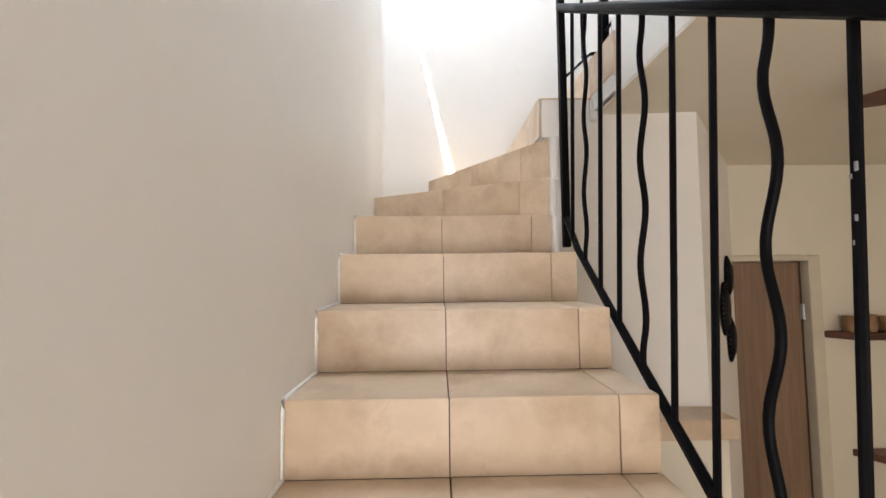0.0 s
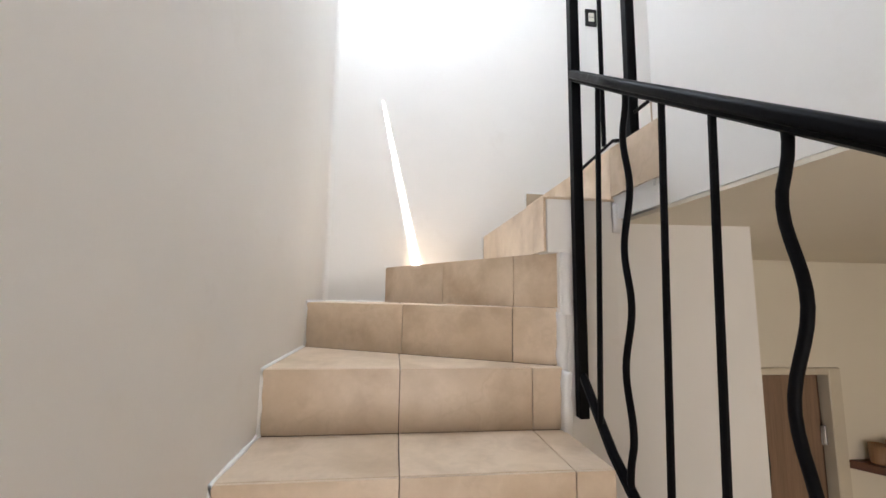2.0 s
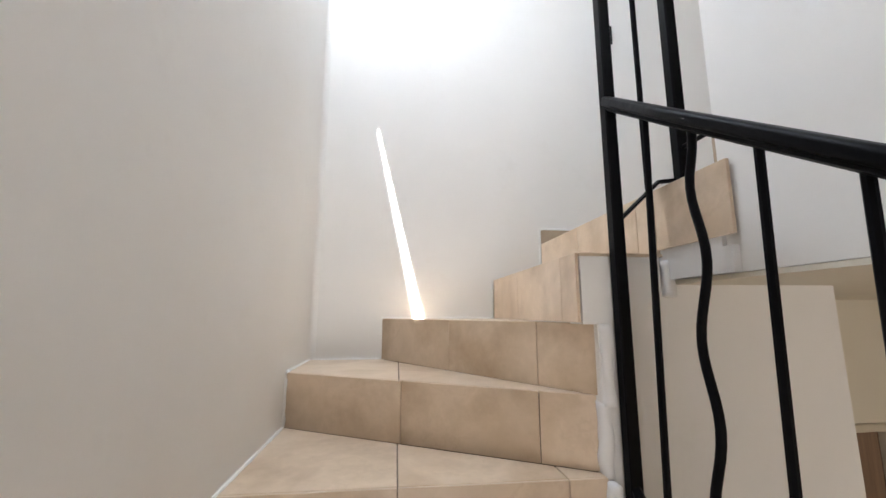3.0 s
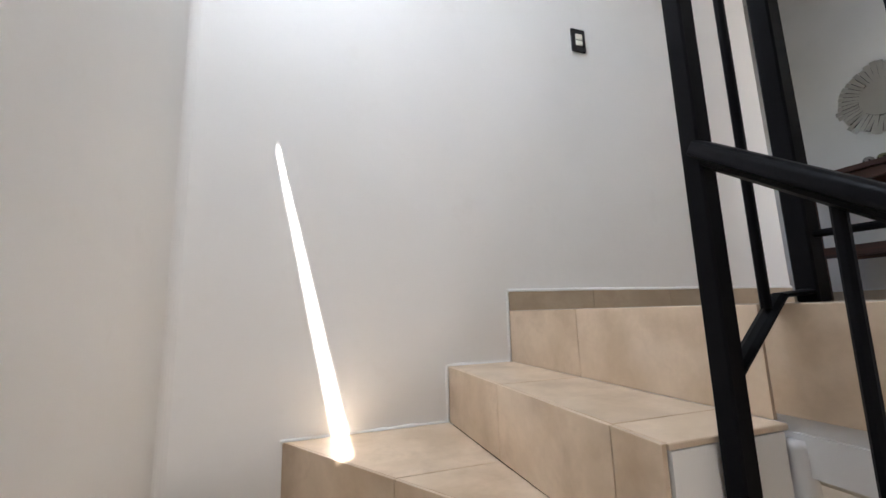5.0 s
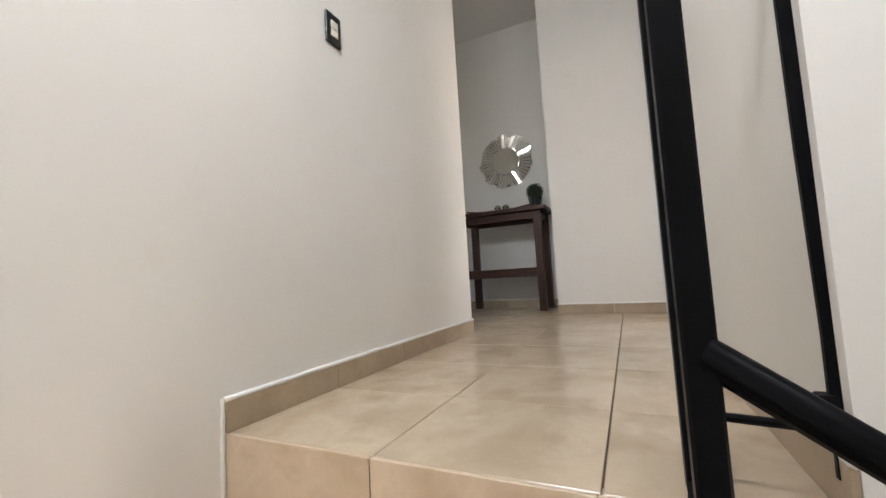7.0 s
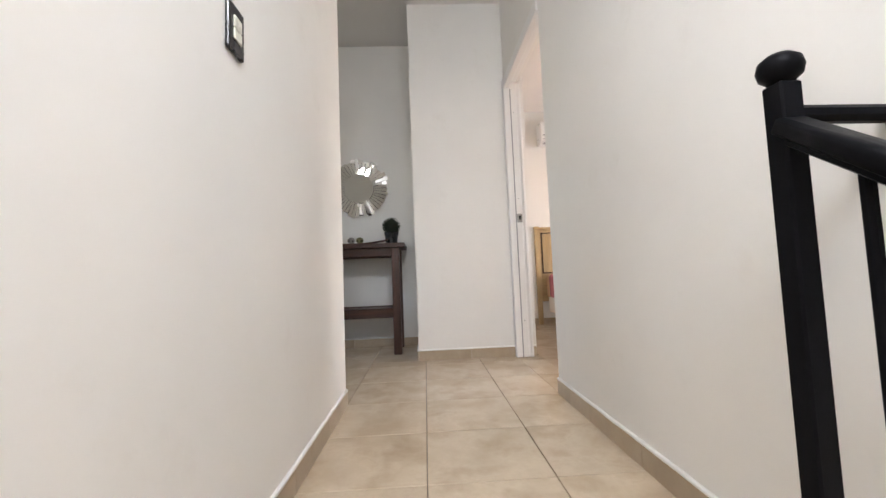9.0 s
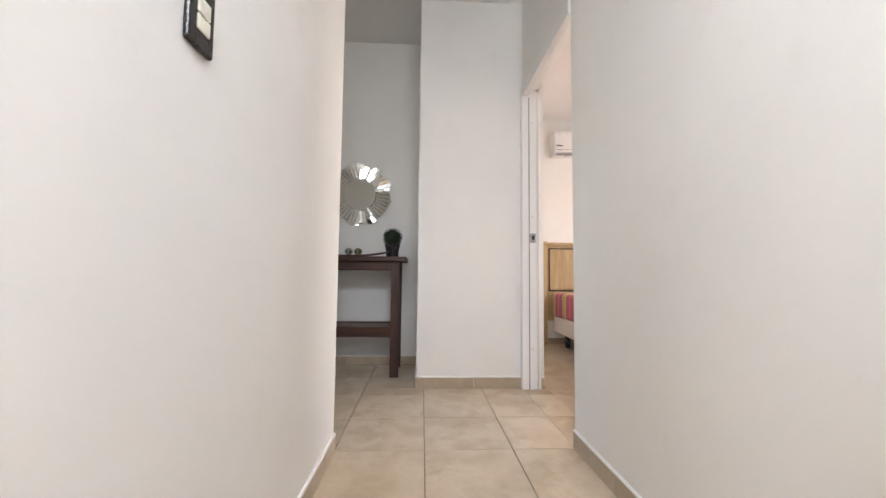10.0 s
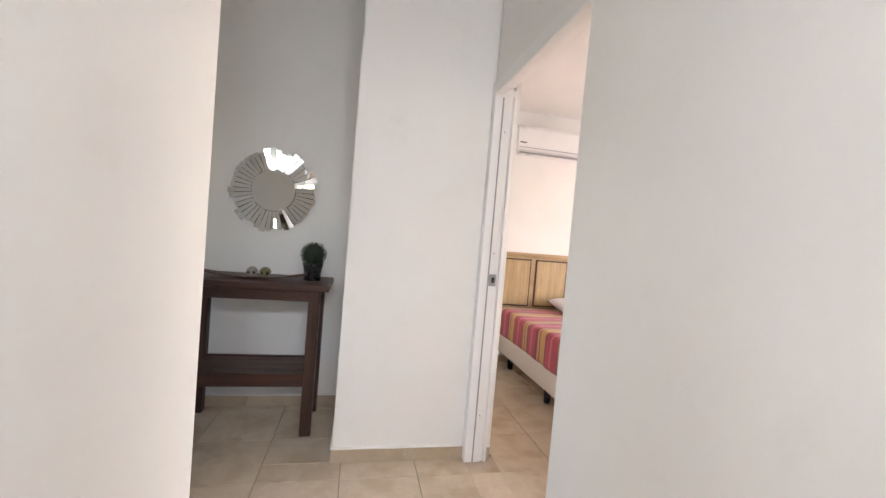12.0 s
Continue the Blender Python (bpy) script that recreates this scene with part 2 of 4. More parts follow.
def tube(bm, points, radius, sides=10, square=False, up=Vector((0, 0, 1)), flat=1.0):
    """A bar of round or square section swept along points."""
    pts = [Vector(p) for p in points]
    rings = []
    for i, p in enumerate(pts):
        d = (pts[min(i + 1, len(pts) - 1)] - pts[max(i - 1, 0)]).normalized()
        ref = up if abs(d.dot(up)) < 0.95 else Vector((1, 0, 0))
        a = d.cross(ref).normalized()
        b = a.cross(d)
        ring = []
        for k in range(sides):
            ang = 2 * math.pi * (k + 0.5) / sides
            c, s = math.cos(ang), math.sin(ang)
            if square:
                g = 1 / max(abs(c), abs(s))
                g = min(g, 1.30)
                c, s = c * g, s * g
            ring.append(bm.verts.new(p + radius * (a * c + b * s * flat)))
        rings.append(ring)
    for r, q in zip(rings, rings[1:]):
        for k in range(sides):
            bm.faces.new((r[k], r[(k + 1) % sides], q[(k + 1) % sides], q[k]))
    bm.faces.new(rings[0][::-1])
    bm.faces.new(rings[-1])
    return bm


def lathe(bm, centre, profile, sides=24, axis="z"):
    rings = []
    for r, h in profile:
        ring = []
        for k in range(sides):
            a = 2 * math.pi * k / sides
            p = (r * math.cos(a), r * math.sin(a), h) if axis == "z" else (h, r * math.cos(a), r * math.sin(a))
            ring.append(bm.verts.new(Vector(centre) + Vector(p)))
        rings.append(ring)
    for r, q in zip(rings, rings[1:]):
        for k in range(sides):
            bm.faces.new((r[k], r[(k + 1) % sides], q[(k + 1) % sides], q[k]))
    bm.faces.new(rings[0][::-1])
    bm.faces.new(rings[-1])
    return bm


def finish(bm, name, mat, smooth=False):
    bmesh.ops.recalc_face_normals(bm, faces=bm.faces)
    me = bpy.data.meshes.new(name)
    bm.to_mesh(me)
    bm.free()
    me.materials.append(mat)
    if smooth:
        for p in me.polygons:
            p.use_smooth = True
    return me


def part(name, bm, mat, parent, label="", smooth=False):
    """Link a bmesh as one mesh object under a thing or a part."""
    ob = new(name, finish(bm, name, mat, smooth))
    ob.parent = parent
    if parent.parent is None:
        ob.matrix_parent_inverse = parent.matrix_basis.inverted()
    if label:
        tagged(ob, label)
    return ob


def thing(name, place, label, category, group="", kind=""):
    ob = new(name)
    ob.empty_display_size = 0.1
    ob.matrix_basis = Matrix.Translation(place)
    return tagged(ob, label, category, group, kind)


def solid(name, bm, mat, label, category, kind="structure", smooth=False):
    return tagged(new(name, finish(bm, name, mat, smooth)), label, category, kind=kind)


def boxes(*rows):
    bm = bmesh.new()
    for r in rows:
        box(bm, *r)
    return bm

# ---- the plan ----
RISE = 0.185
ZL = 2.775            # upper floor
Z0 = -RISE            # lower floor
SOFFIT = 2.518        # underside of the upper slab
YF = 1.745            # far wall of the stairwell
XH = 1.105            # edge of the upper floor
YR = 0.645            # corridor wall beside the bedroom
XW = 1.125            # stairwell wall under and above the slab edge
CEIL_Z = 5.60
GO = 0.272            # going of a step
STEP_W = 0.905
NOSE = {"a": 0.0, "b": 0.257, "c": 0.533, "d": 0.825}
Z = {k: ZL - (7 - i) * RISE for i, k in enumerate("abcdefgh")}
E0, E1 = (0.0, 1.36), (0.905, 0.862)
F0, F1 = (0.32, YF), (0.910, 0.847)
YP = 0.838            # front of the pier
XG = 0.855

# ---- structure ----
wl = bmesh.new()
WY0, WY1, WZ0, WZ1 = -1.25, 1.70, 4.25, 5.40
for r in ((-0.15, 0, -3.2, WY0, Z0, 5.75), (-0.15, 0, WY1, 1.895, Z0, 5.75), (-0.15, 0, WY0, WY1, Z0, WZ0), (-0.15, 0, WY0, WY1, WZ1, 5.75)):
    box(wl, *r)
wall_left = solid("wall_left", wl, WALL, "white plastered stairwell wall with uneven hand-trowelled surface", "wall")
solid("wall_far", boxes((0, 2.704, YF, 1.895, SOFFIT, 5.75), (0, 2.2, YF, 1.895, Z0, SOFFIT)), WALL, "white plastered wall behind the winding steps", "wall")
solid("wall_stairwell", boxes((XW, 1.275, -3.2, YR, SOFFIT, 5.75)), WALL, "white plastered wall standing on the slab edge", "wall")
solid("wall_corridor", boxes((1.275, 2.715, 0.525, YR, ZL, 5.75), (2.715, 3.66, 0.525, YR, 4.926, 5.75)), WALL, "cream white corridor wall with a doorway", "wall")
solid("wall_pillar", boxes((3.677, 5.58, 0.525, 1.392, ZL, 5.75), (3.655, 3.80, 0.496, 0.525, ZL, 5.42)), WALL, "white plastered wall end beside the bedroom door", "wall")
solid("wall_alcove", boxes((4.40, 4.55, 1.392, 4.6, ZL, 5.75)), WALL, "white plastered alcove wall behind the table", "wall")
solid("wall_hall", boxes((2.554, 2.704, 1.895, 4.6, ZL, 5.75)), WALL, "white plastered side wall of the hall", "wall")
solid("wall_hall_end", boxes((2.704, 2.9, 4.45, 4.6, ZL, 5.75), (3.9, 4.4, 4.45, 4.6, ZL, 5.75), (2.9, 3.9, 4.45, 4.6, ZL, 3.5), (2.9, 3.9, 4.45, 4.6, 4.85, 5.75)), WALL, "white end wall of the hall with a window", "wall")
solid("wall_bedroom_head", boxes((5.43, 5.58, -3.2, 0.525, ZL, 5.75)), WALL, "white plastered wall behind the headboard", "wall")
solid("wall_bedroom_window", boxes((1.275, 2.7, -3.2, -3.05, ZL, 5.75), (4.5, 5.43, -3.2, -3.05, ZL, 5.75), (2.7, 4.5, -3.2, -3.05, ZL, 3.4), (2.7, 4.5, -3.2, -3.05, 4.85, 5.75)), WALL, "white bedroom wall with a window", "wall")
solid("wall_lower_far", boxes((2.2, 6.0, YF, 1.895, 1.87, SOFFIT), (3.04, 6.0, YF, 1.895, Z0, 1.87)), WALL_LOW, "cream plastered living room wall with a door", "wall")
# Unseen box added so no sky light leaks round the door leaf.
solid("leak_stop_behind_door", boxes((2.10, 3.10, 1.897, 1.96, Z0, 1.95)), WALL_LOW, "plain unseen wall added behind the door to block sky light", "wall")
solid("wall_lower_side", boxes((6.0, 6.15, -3.2, 1.895, Z0, SOFFIT)), WALL_LOW, "cream plastered living room side wall", "wall")
# Unseen closing wall; both openings are added to hold fill lamps.
solid("wall_lower_openings", boxes((-0.15, 0.15, -3.2, -3.05, Z0, 5.75), (0.95, 2.5, -3.2, -3.05, Z0, 5.75), (0.15, 0.95, -3.2, -3.05, Z0, 0.55), (0.15, 0.95, -3.2, -3.05, 2.35, 5.75), (2.5, 4.7, -3.2, -3.05, Z0, 0.35), (2.5, 4.7, -3.2, -3.05, 1.85, SOFFIT), (4.7, 6.0, -3.2, -3.05, Z0, SOFFIT)), WALL_LOW, "cream plastered closing wall with openings added for fill lamps", "wall")
pier = boxes((XG + 0.012, XH - 0.012, YP - 0.0015, 1.2, Z["f"] - 0.004, Z["g"] - 0.010))
prism(pier, [(0.905, YP), (XH, YP), (1.575, 0.800), (2.425, YF - 0.001), (0.905, YF - 0.001)], Z0, SOFFIT - 0.001)
solid("pier", pier, WALL, "white plastered pier with a slanting side wall", "pier")
solid("ledge_wall", boxes((0.92, 1.55, 0.66, 0.87, Z0, 1.09)), WALL_LOW, "cream plastered half wall under a tiled ledge", "wall")
solid("ledge", boxes((0.92, 1.585, 0.645, 0.869, 1.091, 1.172, 0.004)), TILE, "beige tiled ledge on a half wall", "ledge")
solid("floor_upper", boxes((1.15, 5.6, YR, 4.6, SOFFIT, ZL - 0.009), (1.20, 5.6, -3.2, YR, SOFFIT, ZL - 0.009)), GROUT, "upper floor slab with dark grout between beige tiles", "floor")
solid("soffit", boxes((XW + 0.001, 6.0, -3.05, YF - 0.003, SOFFIT - 0.012, SOFFIT - 0.001)), WALL_LOW, "cream plastered underside of the upper floor", "ceiling")
solid("slab_edge", boxes((XH + 0.010, 1.15, YR + 0.001, YF - 0.003, SOFFIT, ZL - 0.010), (XH + 0.002, XW - 0.0005, 0.612, YP - 0.004, SOFFIT, Z["g"] - 0.012)), MORTAR, "rough white mortar edge below the landing tiles", "trim")
solid("floor_lower", boxes((-0.15, 6.15, -3.2, 1.9, Z0 - 0.15, Z0)), FLOOR_TILE, "beige tiled living room floor", "floor")
solid("ceiling", boxes((-0.15, 2.70, -3.2, 1.895, CEIL_Z, 5.80), (2.70, 3.68, 0.5, 1.392, 5.59, 5.80), (2.70, 4.55, 1.392, 4.6, 5.68, 5.80)), CEIL, "white plastered ceiling", "ceiling")
solid("ceiling_bedroom", boxes((1.275, 5.43, -3.05, 0.525, 5.42, 5.5)), CEIL, "white plastered bedroom ceiling", "ceiling")

fillet = bmesh.new()
FR = 0.030
prism(fillet, [(-0.002, YF + 0.002), (-0.002, YF - FR)] + [(FR - FR * math.cos(math.pi / 2 * k / 6), YF - FR + FR * math.sin(math.pi / 2 * k / 6)) for k in range(1, 6)] + [(FR, YF + 0.002)], Z["d"] - 0.05, CEIL_Z)
solid("corner_plaster", fillet, WALL, "softly rounded plaster in the stairwell corner", "wall", smooth=False)

# ---- unseen sheets added to keep the sun out of the fill openings ----
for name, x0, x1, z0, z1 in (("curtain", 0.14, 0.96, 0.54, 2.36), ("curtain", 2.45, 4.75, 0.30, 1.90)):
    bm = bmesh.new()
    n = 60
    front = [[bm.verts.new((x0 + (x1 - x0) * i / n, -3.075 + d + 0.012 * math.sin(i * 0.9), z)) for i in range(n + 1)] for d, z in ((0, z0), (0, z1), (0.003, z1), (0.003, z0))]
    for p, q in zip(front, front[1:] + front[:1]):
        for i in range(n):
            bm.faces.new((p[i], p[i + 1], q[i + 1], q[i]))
    solid(name, bm, SUN_BLOCK, "unseen white sheet added to block sun at a fill opening", "curtain", smooth=True)

# ---- stair window, with an unseen sheet added to cut the sun to a streak ----
win = thing("window_1", (-0.07, 0.45, WZ0), "white framed high window with a slotted sheet added to shape the sun", "window", kind="structure")
fb = bmesh.new()
for r in ((-0.10, -0.05, WY0, WY1, WZ0, WZ0 + 0.05), (-0.10, -0.05, WY0, WY1, WZ1 - 0.05, WZ1), (-0.10, -0.05, WY0, WY0 + 0.05, WZ0 + 0.05, WZ1 - 0.05), (-0.10, -0.05, WY1 - 0.05, WY1, WZ0 + 0.05, WZ1 - 0.05)):
    box(fb, *r)
part("window_frame", fb, WHITE_PAINT, win)
# Unseen mask: its gap is shaped to throw the streak on the far wall.
sun_mask = bmesh.new()
SLOT = [(0.63, 4.428), (-0.34, 4.245), (-0.50, 4.435), (0.63, 4.486)]  # y, z of the gap


def sun_mask_panel(outline):
    lo = [sun_mask.verts.new((-0.012, y, z)) for y, z in outline]
    hi = [sun_mask.verts.new((-0.008, y, z)) for y, z in outline]
    sun_mask.faces.new(lo), sun_mask.faces.new(hi[::-1])
    for i in range(len(outline)):
        j = (i + 1) % len(outline)
        sun_mask.faces.new((lo[i], lo[j], hi[j], hi[i]))


sun_mask_panel([(WY0, WZ0), (-0.34, WZ0), SLOT[1], SLOT[2], (-0.50, WZ1), (WY0, WZ1)])
sun_mask_panel([SLOT[2], SLOT[3], (0.63, WZ1), (-0.50, WZ1)])
sun_mask_panel([(-0.34, WZ0), (0.63, WZ0), SLOT[0], SLOT[1]])
sun_mask_panel([(0.63, WZ0), (WY1, WZ0), (WY1, WZ1), (0.63, WZ1)])
part("sun_mask", sun_mask, SUN_BLOCK, win)

# ---- the stair: core, then tiles ----
core = bmesh.new()
steps = []
names = "abcd"
for k in range(8, 0, -1):
    steps.append((-k * 0.266, -(k - 1) * 0.266, Z["a"] - k * RISE))
for i, n in enumerate("abc"):
    steps.append((NOSE[n], NOSE[names[i + 1]], Z[n]))
for y0, y1, z in steps:
    prism(core, [(0.0, y0 + 0.01), (STEP_W - 0.006, y0 + 0.01), (STEP_W - 0.006, y1 + 0.02), (0.0, y1 + 0.02)], max(z - 0.42, Z0), z - 0.010)
prism(core, [(0, NOSE["d"] + 0.01), (STEP_W - 0.006, NOSE["d"] + 0.01), (STEP_W - 0.006, 0.872), (0.0, 1.42)], Z["d"] - 0.42, Z["d"] - 0.010)
prism(core, [(0, E0[1] + 0.012), (E1[0], E1[1] + 0.012), (F1[0] + 0.01, 0.95), (0.36, YF - 0.002), (0, YF - 0.002)], Z["e"] - 0.45, Z["e"] - 0.010)
prism(core, [(F0[0] + 0.014, YF - 0.002), (F1[0] + 0.012, F1[1] + 0.008), (XG + 0.05, 0.90), (XG + 0.05, YF - 0.002)], Z["f"] - 0.45, Z["f"] - 0.010)
stair = solid("stairs", core, GROUT, "beige tiled winding staircase with white plastered edge", "stairs")


def cut(poly, a, b):
    """The piece of a convex outline on the left of the line a to b."""
    side = [(b[0] - a[0]) * (p[1] - a[1]) - (b[1] - a[1]) * (p[0] - a[0]) for p in poly]
    out = []
    for i, p in enumerate(poly):
        q, s, e = poly[(i + 1) % len(poly)], side[i], side[(i + 1) % len(poly)]
        if s >= 0:
            out.append(p)
        if s * e < 0:
            f = s / (s - e)
            out.append((p[0] + f * (q[0] - p[0]), p[1] + f * (q[1] - p[1])))
    return out


def area(poly):
    return 0.5 * sum(p[0] * q[1] - q[0] * p[1] for p, q in zip(poly, poly[1:] + poly[:1]))


JOINT = 0.0016
rng = random.Random(4)


def tread_tiles(outline, z, xs, ys, parent, mat, name="tile", thick=0.009):
    """Lay tiles on a plan outline, cut on the grid lines xs and ys."""
    xs, ys = [-50] + list(xs) + [50], [-50] + list(ys) + [50]
    for x0, x1 in zip(xs, xs[1:]):
        for y0, y1 in zip(ys, ys[1:]):
            p = list(outline)
            for a, b in (((x0 + JOINT, 1), (x0 + JOINT, 0)), ((x1 - JOINT, 0), (x1 - JOINT, 1)), ((0, y0 + JOINT), (1, y0 + JOINT)), ((1, y1 - JOINT), (0, y1 - JOINT))):
                p = cut(p, a, b)
                if len(p) < 3:
                    break
            if len(p) >= 3 and area(p) > 0.0004:
                bm = bmesh.new()
                lift = rng.uniform(-0.0006, 0.0006)
                prism(bm, p, z - thick + lift, z + lift, 0.0015)
                part(name, bm, mat, parent)


def riser_tiles(p0, p1, z0, z1, joints, parent, mat, name="riser_tile", thick=0.009):
    """Upright tiles between two plan points; the face looks to the right of p0 to p1."""
    a, b = Vector((*p0, 0)), Vector((*p1, 0))
    d = (b - a).normalized()
    inward = Vector((-d.y, d.x, 0))
    cuts = [0.0] + [j for j in joints if 0.01 < j < (b - a).length - 0.01] + [(b - a).length]
    for s0, s1 in zip(cuts, cuts[1:]):
        q = [a + d * (s0 + JOINT), a + d * (s1 - JOINT)]
        lean = rng.uniform(0, 0.0012)
        out = [(q[0] + inward * lean).to_2d(), (q[1] + inward * lean).to_2d(), (q[1] + inward * thick).to_2d(), (q[0] + inward * thick).to_2d()]
        bm = bmesh.new()
        prism(bm, [tuple(o) for o in out], z0 + 0.001, z1 - 0.0004, 0.0012)
        part(name, bm, mat, parent)


JX = (0.396, 0.806)
for y0, y1, z in steps:
    riser_tiles((0, y0), (STEP_W, y0), z - RISE, z, JX, stair, TILE)
    tread_tiles([(0, y0 + 0.0105), (STEP_W, y0 + 0.0105), (STEP_W, y1), (0, y1)], z, JX, (), stair, TILE)
riser_tiles((0, NOSE["d"]), (STEP_W, NOSE["d"]), Z["c"], Z["d"], JX, stair, TILE)
tread_tiles([(0, NOSE["d"] + 0.0105), (STEP_W, NOSE["d"] + 0.0105), (STEP_W, 0.862), (0, E0[1])], Z["d"], JX, (), stair, TILE)
riser_tiles(E0, E1, Z["d"], Z["e"], (0.462, 0.885), stair, TILE)
tread_tiles([(0, E0[1] + 0.012), (E1[0] - 0.002, E1[1] + 0.012), (0.887, 0.882), F0, (0, YF - 0.003)], Z["e"], (0.398,), (), stair, TILE)
riser_tiles(F0, F1, Z["e"], Z["f"], (0.478, 0.878), stair, TILE)
tread_tiles([(F0[0] + 0.0125, YF - 0.003), (0.863, 0.938), (XG, 0.938), (XG, YF - 0.003)], Z["f"], (), (1.352,), stair, TILE)
riser_tiles((XG, YF - 0.003), (XG, YP + 0.002), Z["f"], Z["g"], (0.385, 0.80), stair, TILE)
tread_tiles([(XG + 0.0105, YP), (XH, YP), (XH, YF - 0.003), (XG + 0.0105, YF - 0.003)], Z["g"], (), (0.945, 1.345), stair, TILE)
riser_tiles((XH, YF - 0.003), (XH, 0.856), Z["g"], ZL, (0.40, 0.80), stair, TILE)
riser_tiles((XH - 0.001, 0.854), (XH + 0.006, 0.607), Z["g"] + 0.012, ZL, (), stair, TILE)

# ---- upper floor tiles ----
floor_upper = bpy.data.objects["floor_upper"]
FX = [XH + 0.385 + 0.4065 * k for k in range(11)]
FY = [1.340 - 0.4035 * k for k in range(11)][::-1] + [1.340 + 0.4035 * k for k in range(1, 9)]
tread_tiles([(XH + 0.0105, YR), (3.677, YR), (3.677, YF), (XH + 0.0105, YF)], ZL, FX, FY, floor_upper, FLOOR_TILE, "floor_tile")
tread_tiles([(3.677, 1.392), (4.40, 1.392), (4.40, YF), (3.677, YF)], ZL, FX, FY, floor_upper, FLOOR_TILE, "floor_tile")
tread_tiles([(2.704, YF), (4.40, YF), (4.40, 4.45), (2.704, 4.45)], ZL, FX, FY, floor_upper, FLOOR_TILE, "floor_tile")
tread_tiles([(2.715, 0.47), (3.677, 0.47), (3.677, YR), (2.715, YR)], ZL, FX, (), floor_upper, FLOOR_TILE, "floor_tile")
tread_tiles([(2.3, -2.0), (5.43, -2.0), (5.43, 0.47), (2.3, 0.47)], ZL, FX, FY, floor_upper, FLOOR_TILE, "floor_tile")


def skirting(name, p0, p1, joints, z=ZL, high=0.075):
    """Skirting tiles with a white caulk line on top; the face looks to the right of p0 to p1."""
    sk = thing(name, (p0[0], p0[1], z), "beige tile skirting with a ragged white caulk line", "skirting", kind="structure")
    a, b = Vector((*p0, 0)), Vector((*p1, 0))
    d = (b - a).normalized()
    n = Vector((d.y, -d.x, 0))
    cuts = [0.0] + [j for j in joints if j < (b - a).length - 0.01] + [(b - a).length]
    for s0, s1 in zip(cuts, cuts[1:]):
        q0, q1 = a + d * (s0 + 0.001), a + d * (s1 - 0.001)
        bm = bmesh.new()
        prism(bm, [(q0 + n * 0.010).to_2d()[:], (q1 + n * 0.010).to_2d()[:], (q1 + n * 0.001).to_2d()[:], (q0 + n * 0.001).to_2d()[:]], z + 0.001, z + high, 0.0015)
        part("skirting_tile", bm, SKIRT_TILE, sk)
    bm = bmesh.new()
    steps_n = max(2, int((b - a).length / 0.05))
    pts = []
    for i in range(steps_n + 1):
        p = a + d * ((b - a).length * i / steps_n)
        pts.append(Vector((p.x, p.y, z + high + 0.002 + 0.0025 * noise.noise(p * 9))) + n * 0.004)
    tube(bm, pts, 0.0075, 6)
    part("caulk", bm, CAULK, sk, "ragged white caulk", True)
    return sk


skirting("baseboard_far", (XH, YF), (2.704, YF), [0.385 + 0.4065 * k for k in range(5)])
skirting("baseboard_far_end", (2.704, YF), (2.704, 1.895), [])
skirting("baseboard_corridor", (2.715, YR), (XW, YR), [0.4 * k for k in range(1, 4)])
skirting("baseboard_pillar", (3.677, 1.392), (3.677, YR), [0.4])
skirting("baseboard_pillar_side", (4.40, 1.392), (3.677, 1.392), [0.4])
skirting("baseboard_alcove", (4.40, 4.4), (4.40, 1.392), [0.4 * k for k in range(1, 8)])
skirting("baseboard_bedroom", (5.43, 0.5), (5.43, -2.9), [0.4 * k for k in range(1, 8)])
skirting("baseboard_jamb", (3.655, 0.524), (3.655, 0.498), [])

# ---- white caulk where the steps meet the wall ----
edge_trim = bmesh.new()


def smear(points, thick):
    """A hand-drawn caulk line: uneven in width and course."""
    pts = []
    for p, q in zip(points, points[1:]):
        p, q = Vector(p), Vector(q)
        n = max(1, int((q - p).length / 0.025))
        pts += [p.lerp(q, i / n) for i in range(n)]
    pts.append(Vector(points[-1]))
    rings = []
    for i, p in enumerate(pts):
        d = (pts[min(i + 1, len(pts) - 1)] - pts[max(i - 1, 0)]).normalized()
        ref = Vector((0, 0, 1)) if abs(d.z) < 0.9 else Vector((0, 1, 0))
        a = d.cross(ref).normalized()
        c = a.cross(d)
        r = thick * (0.7 + 1.3 * abs(noise.noise(p * 23)) + 0.6 * abs(noise.noise(p * 90)))
        rings.append([edge_trim.verts.new(p + r * (a * math.cos(k * math.pi / 3) + c * math.sin(k * math.pi / 3))) for k in range(6)])
    for r, q in zip(rings, rings[1:]):
        for k in range(6):
            edge_trim.faces.new((r[k], r[(k + 1) % 6], q[(k + 1) % 6], q[k]))


for (y0, y1, z) in steps[2:]:
    smear([(0.001, y0 - 0.003, z - RISE), (0.001, y0 - 0.004, z + 0.001), (0.001, y1, z + 0.001)], 0.0058)
z = Z["d"]
smear([(0.001, 0.822, z - RISE), (0.001, 0.820, z + 0.001), (0.001, 1.355, z + 0.001)], 0.0058)
smear([(0.001, 1.355, z), (0.001, 1.352, Z["e"] + 0.001), (0.001, YF - 0.001, Z["e"] + 0.001), (0.31, YF - 0.001, Z["e"] + 0.001)], 0.0058)
smear([(0.315, YF - 0.001, Z["f"] + 0.001), (XG - 0.005, YF - 0.001, Z["f"] + 0.001), (XG - 0.003, YF - 0.001, Z["g"] + 0.001), (XH - 0.006, YF - 0.001, Z["g"] + 0.001), (XH - 0.003, YF - 0.001, ZL + 0.08)], 0.0058)
solid("stair_caulk", edge_trim, CAULK, "white caulk line where steps meet the wall", "trim", smooth=True)

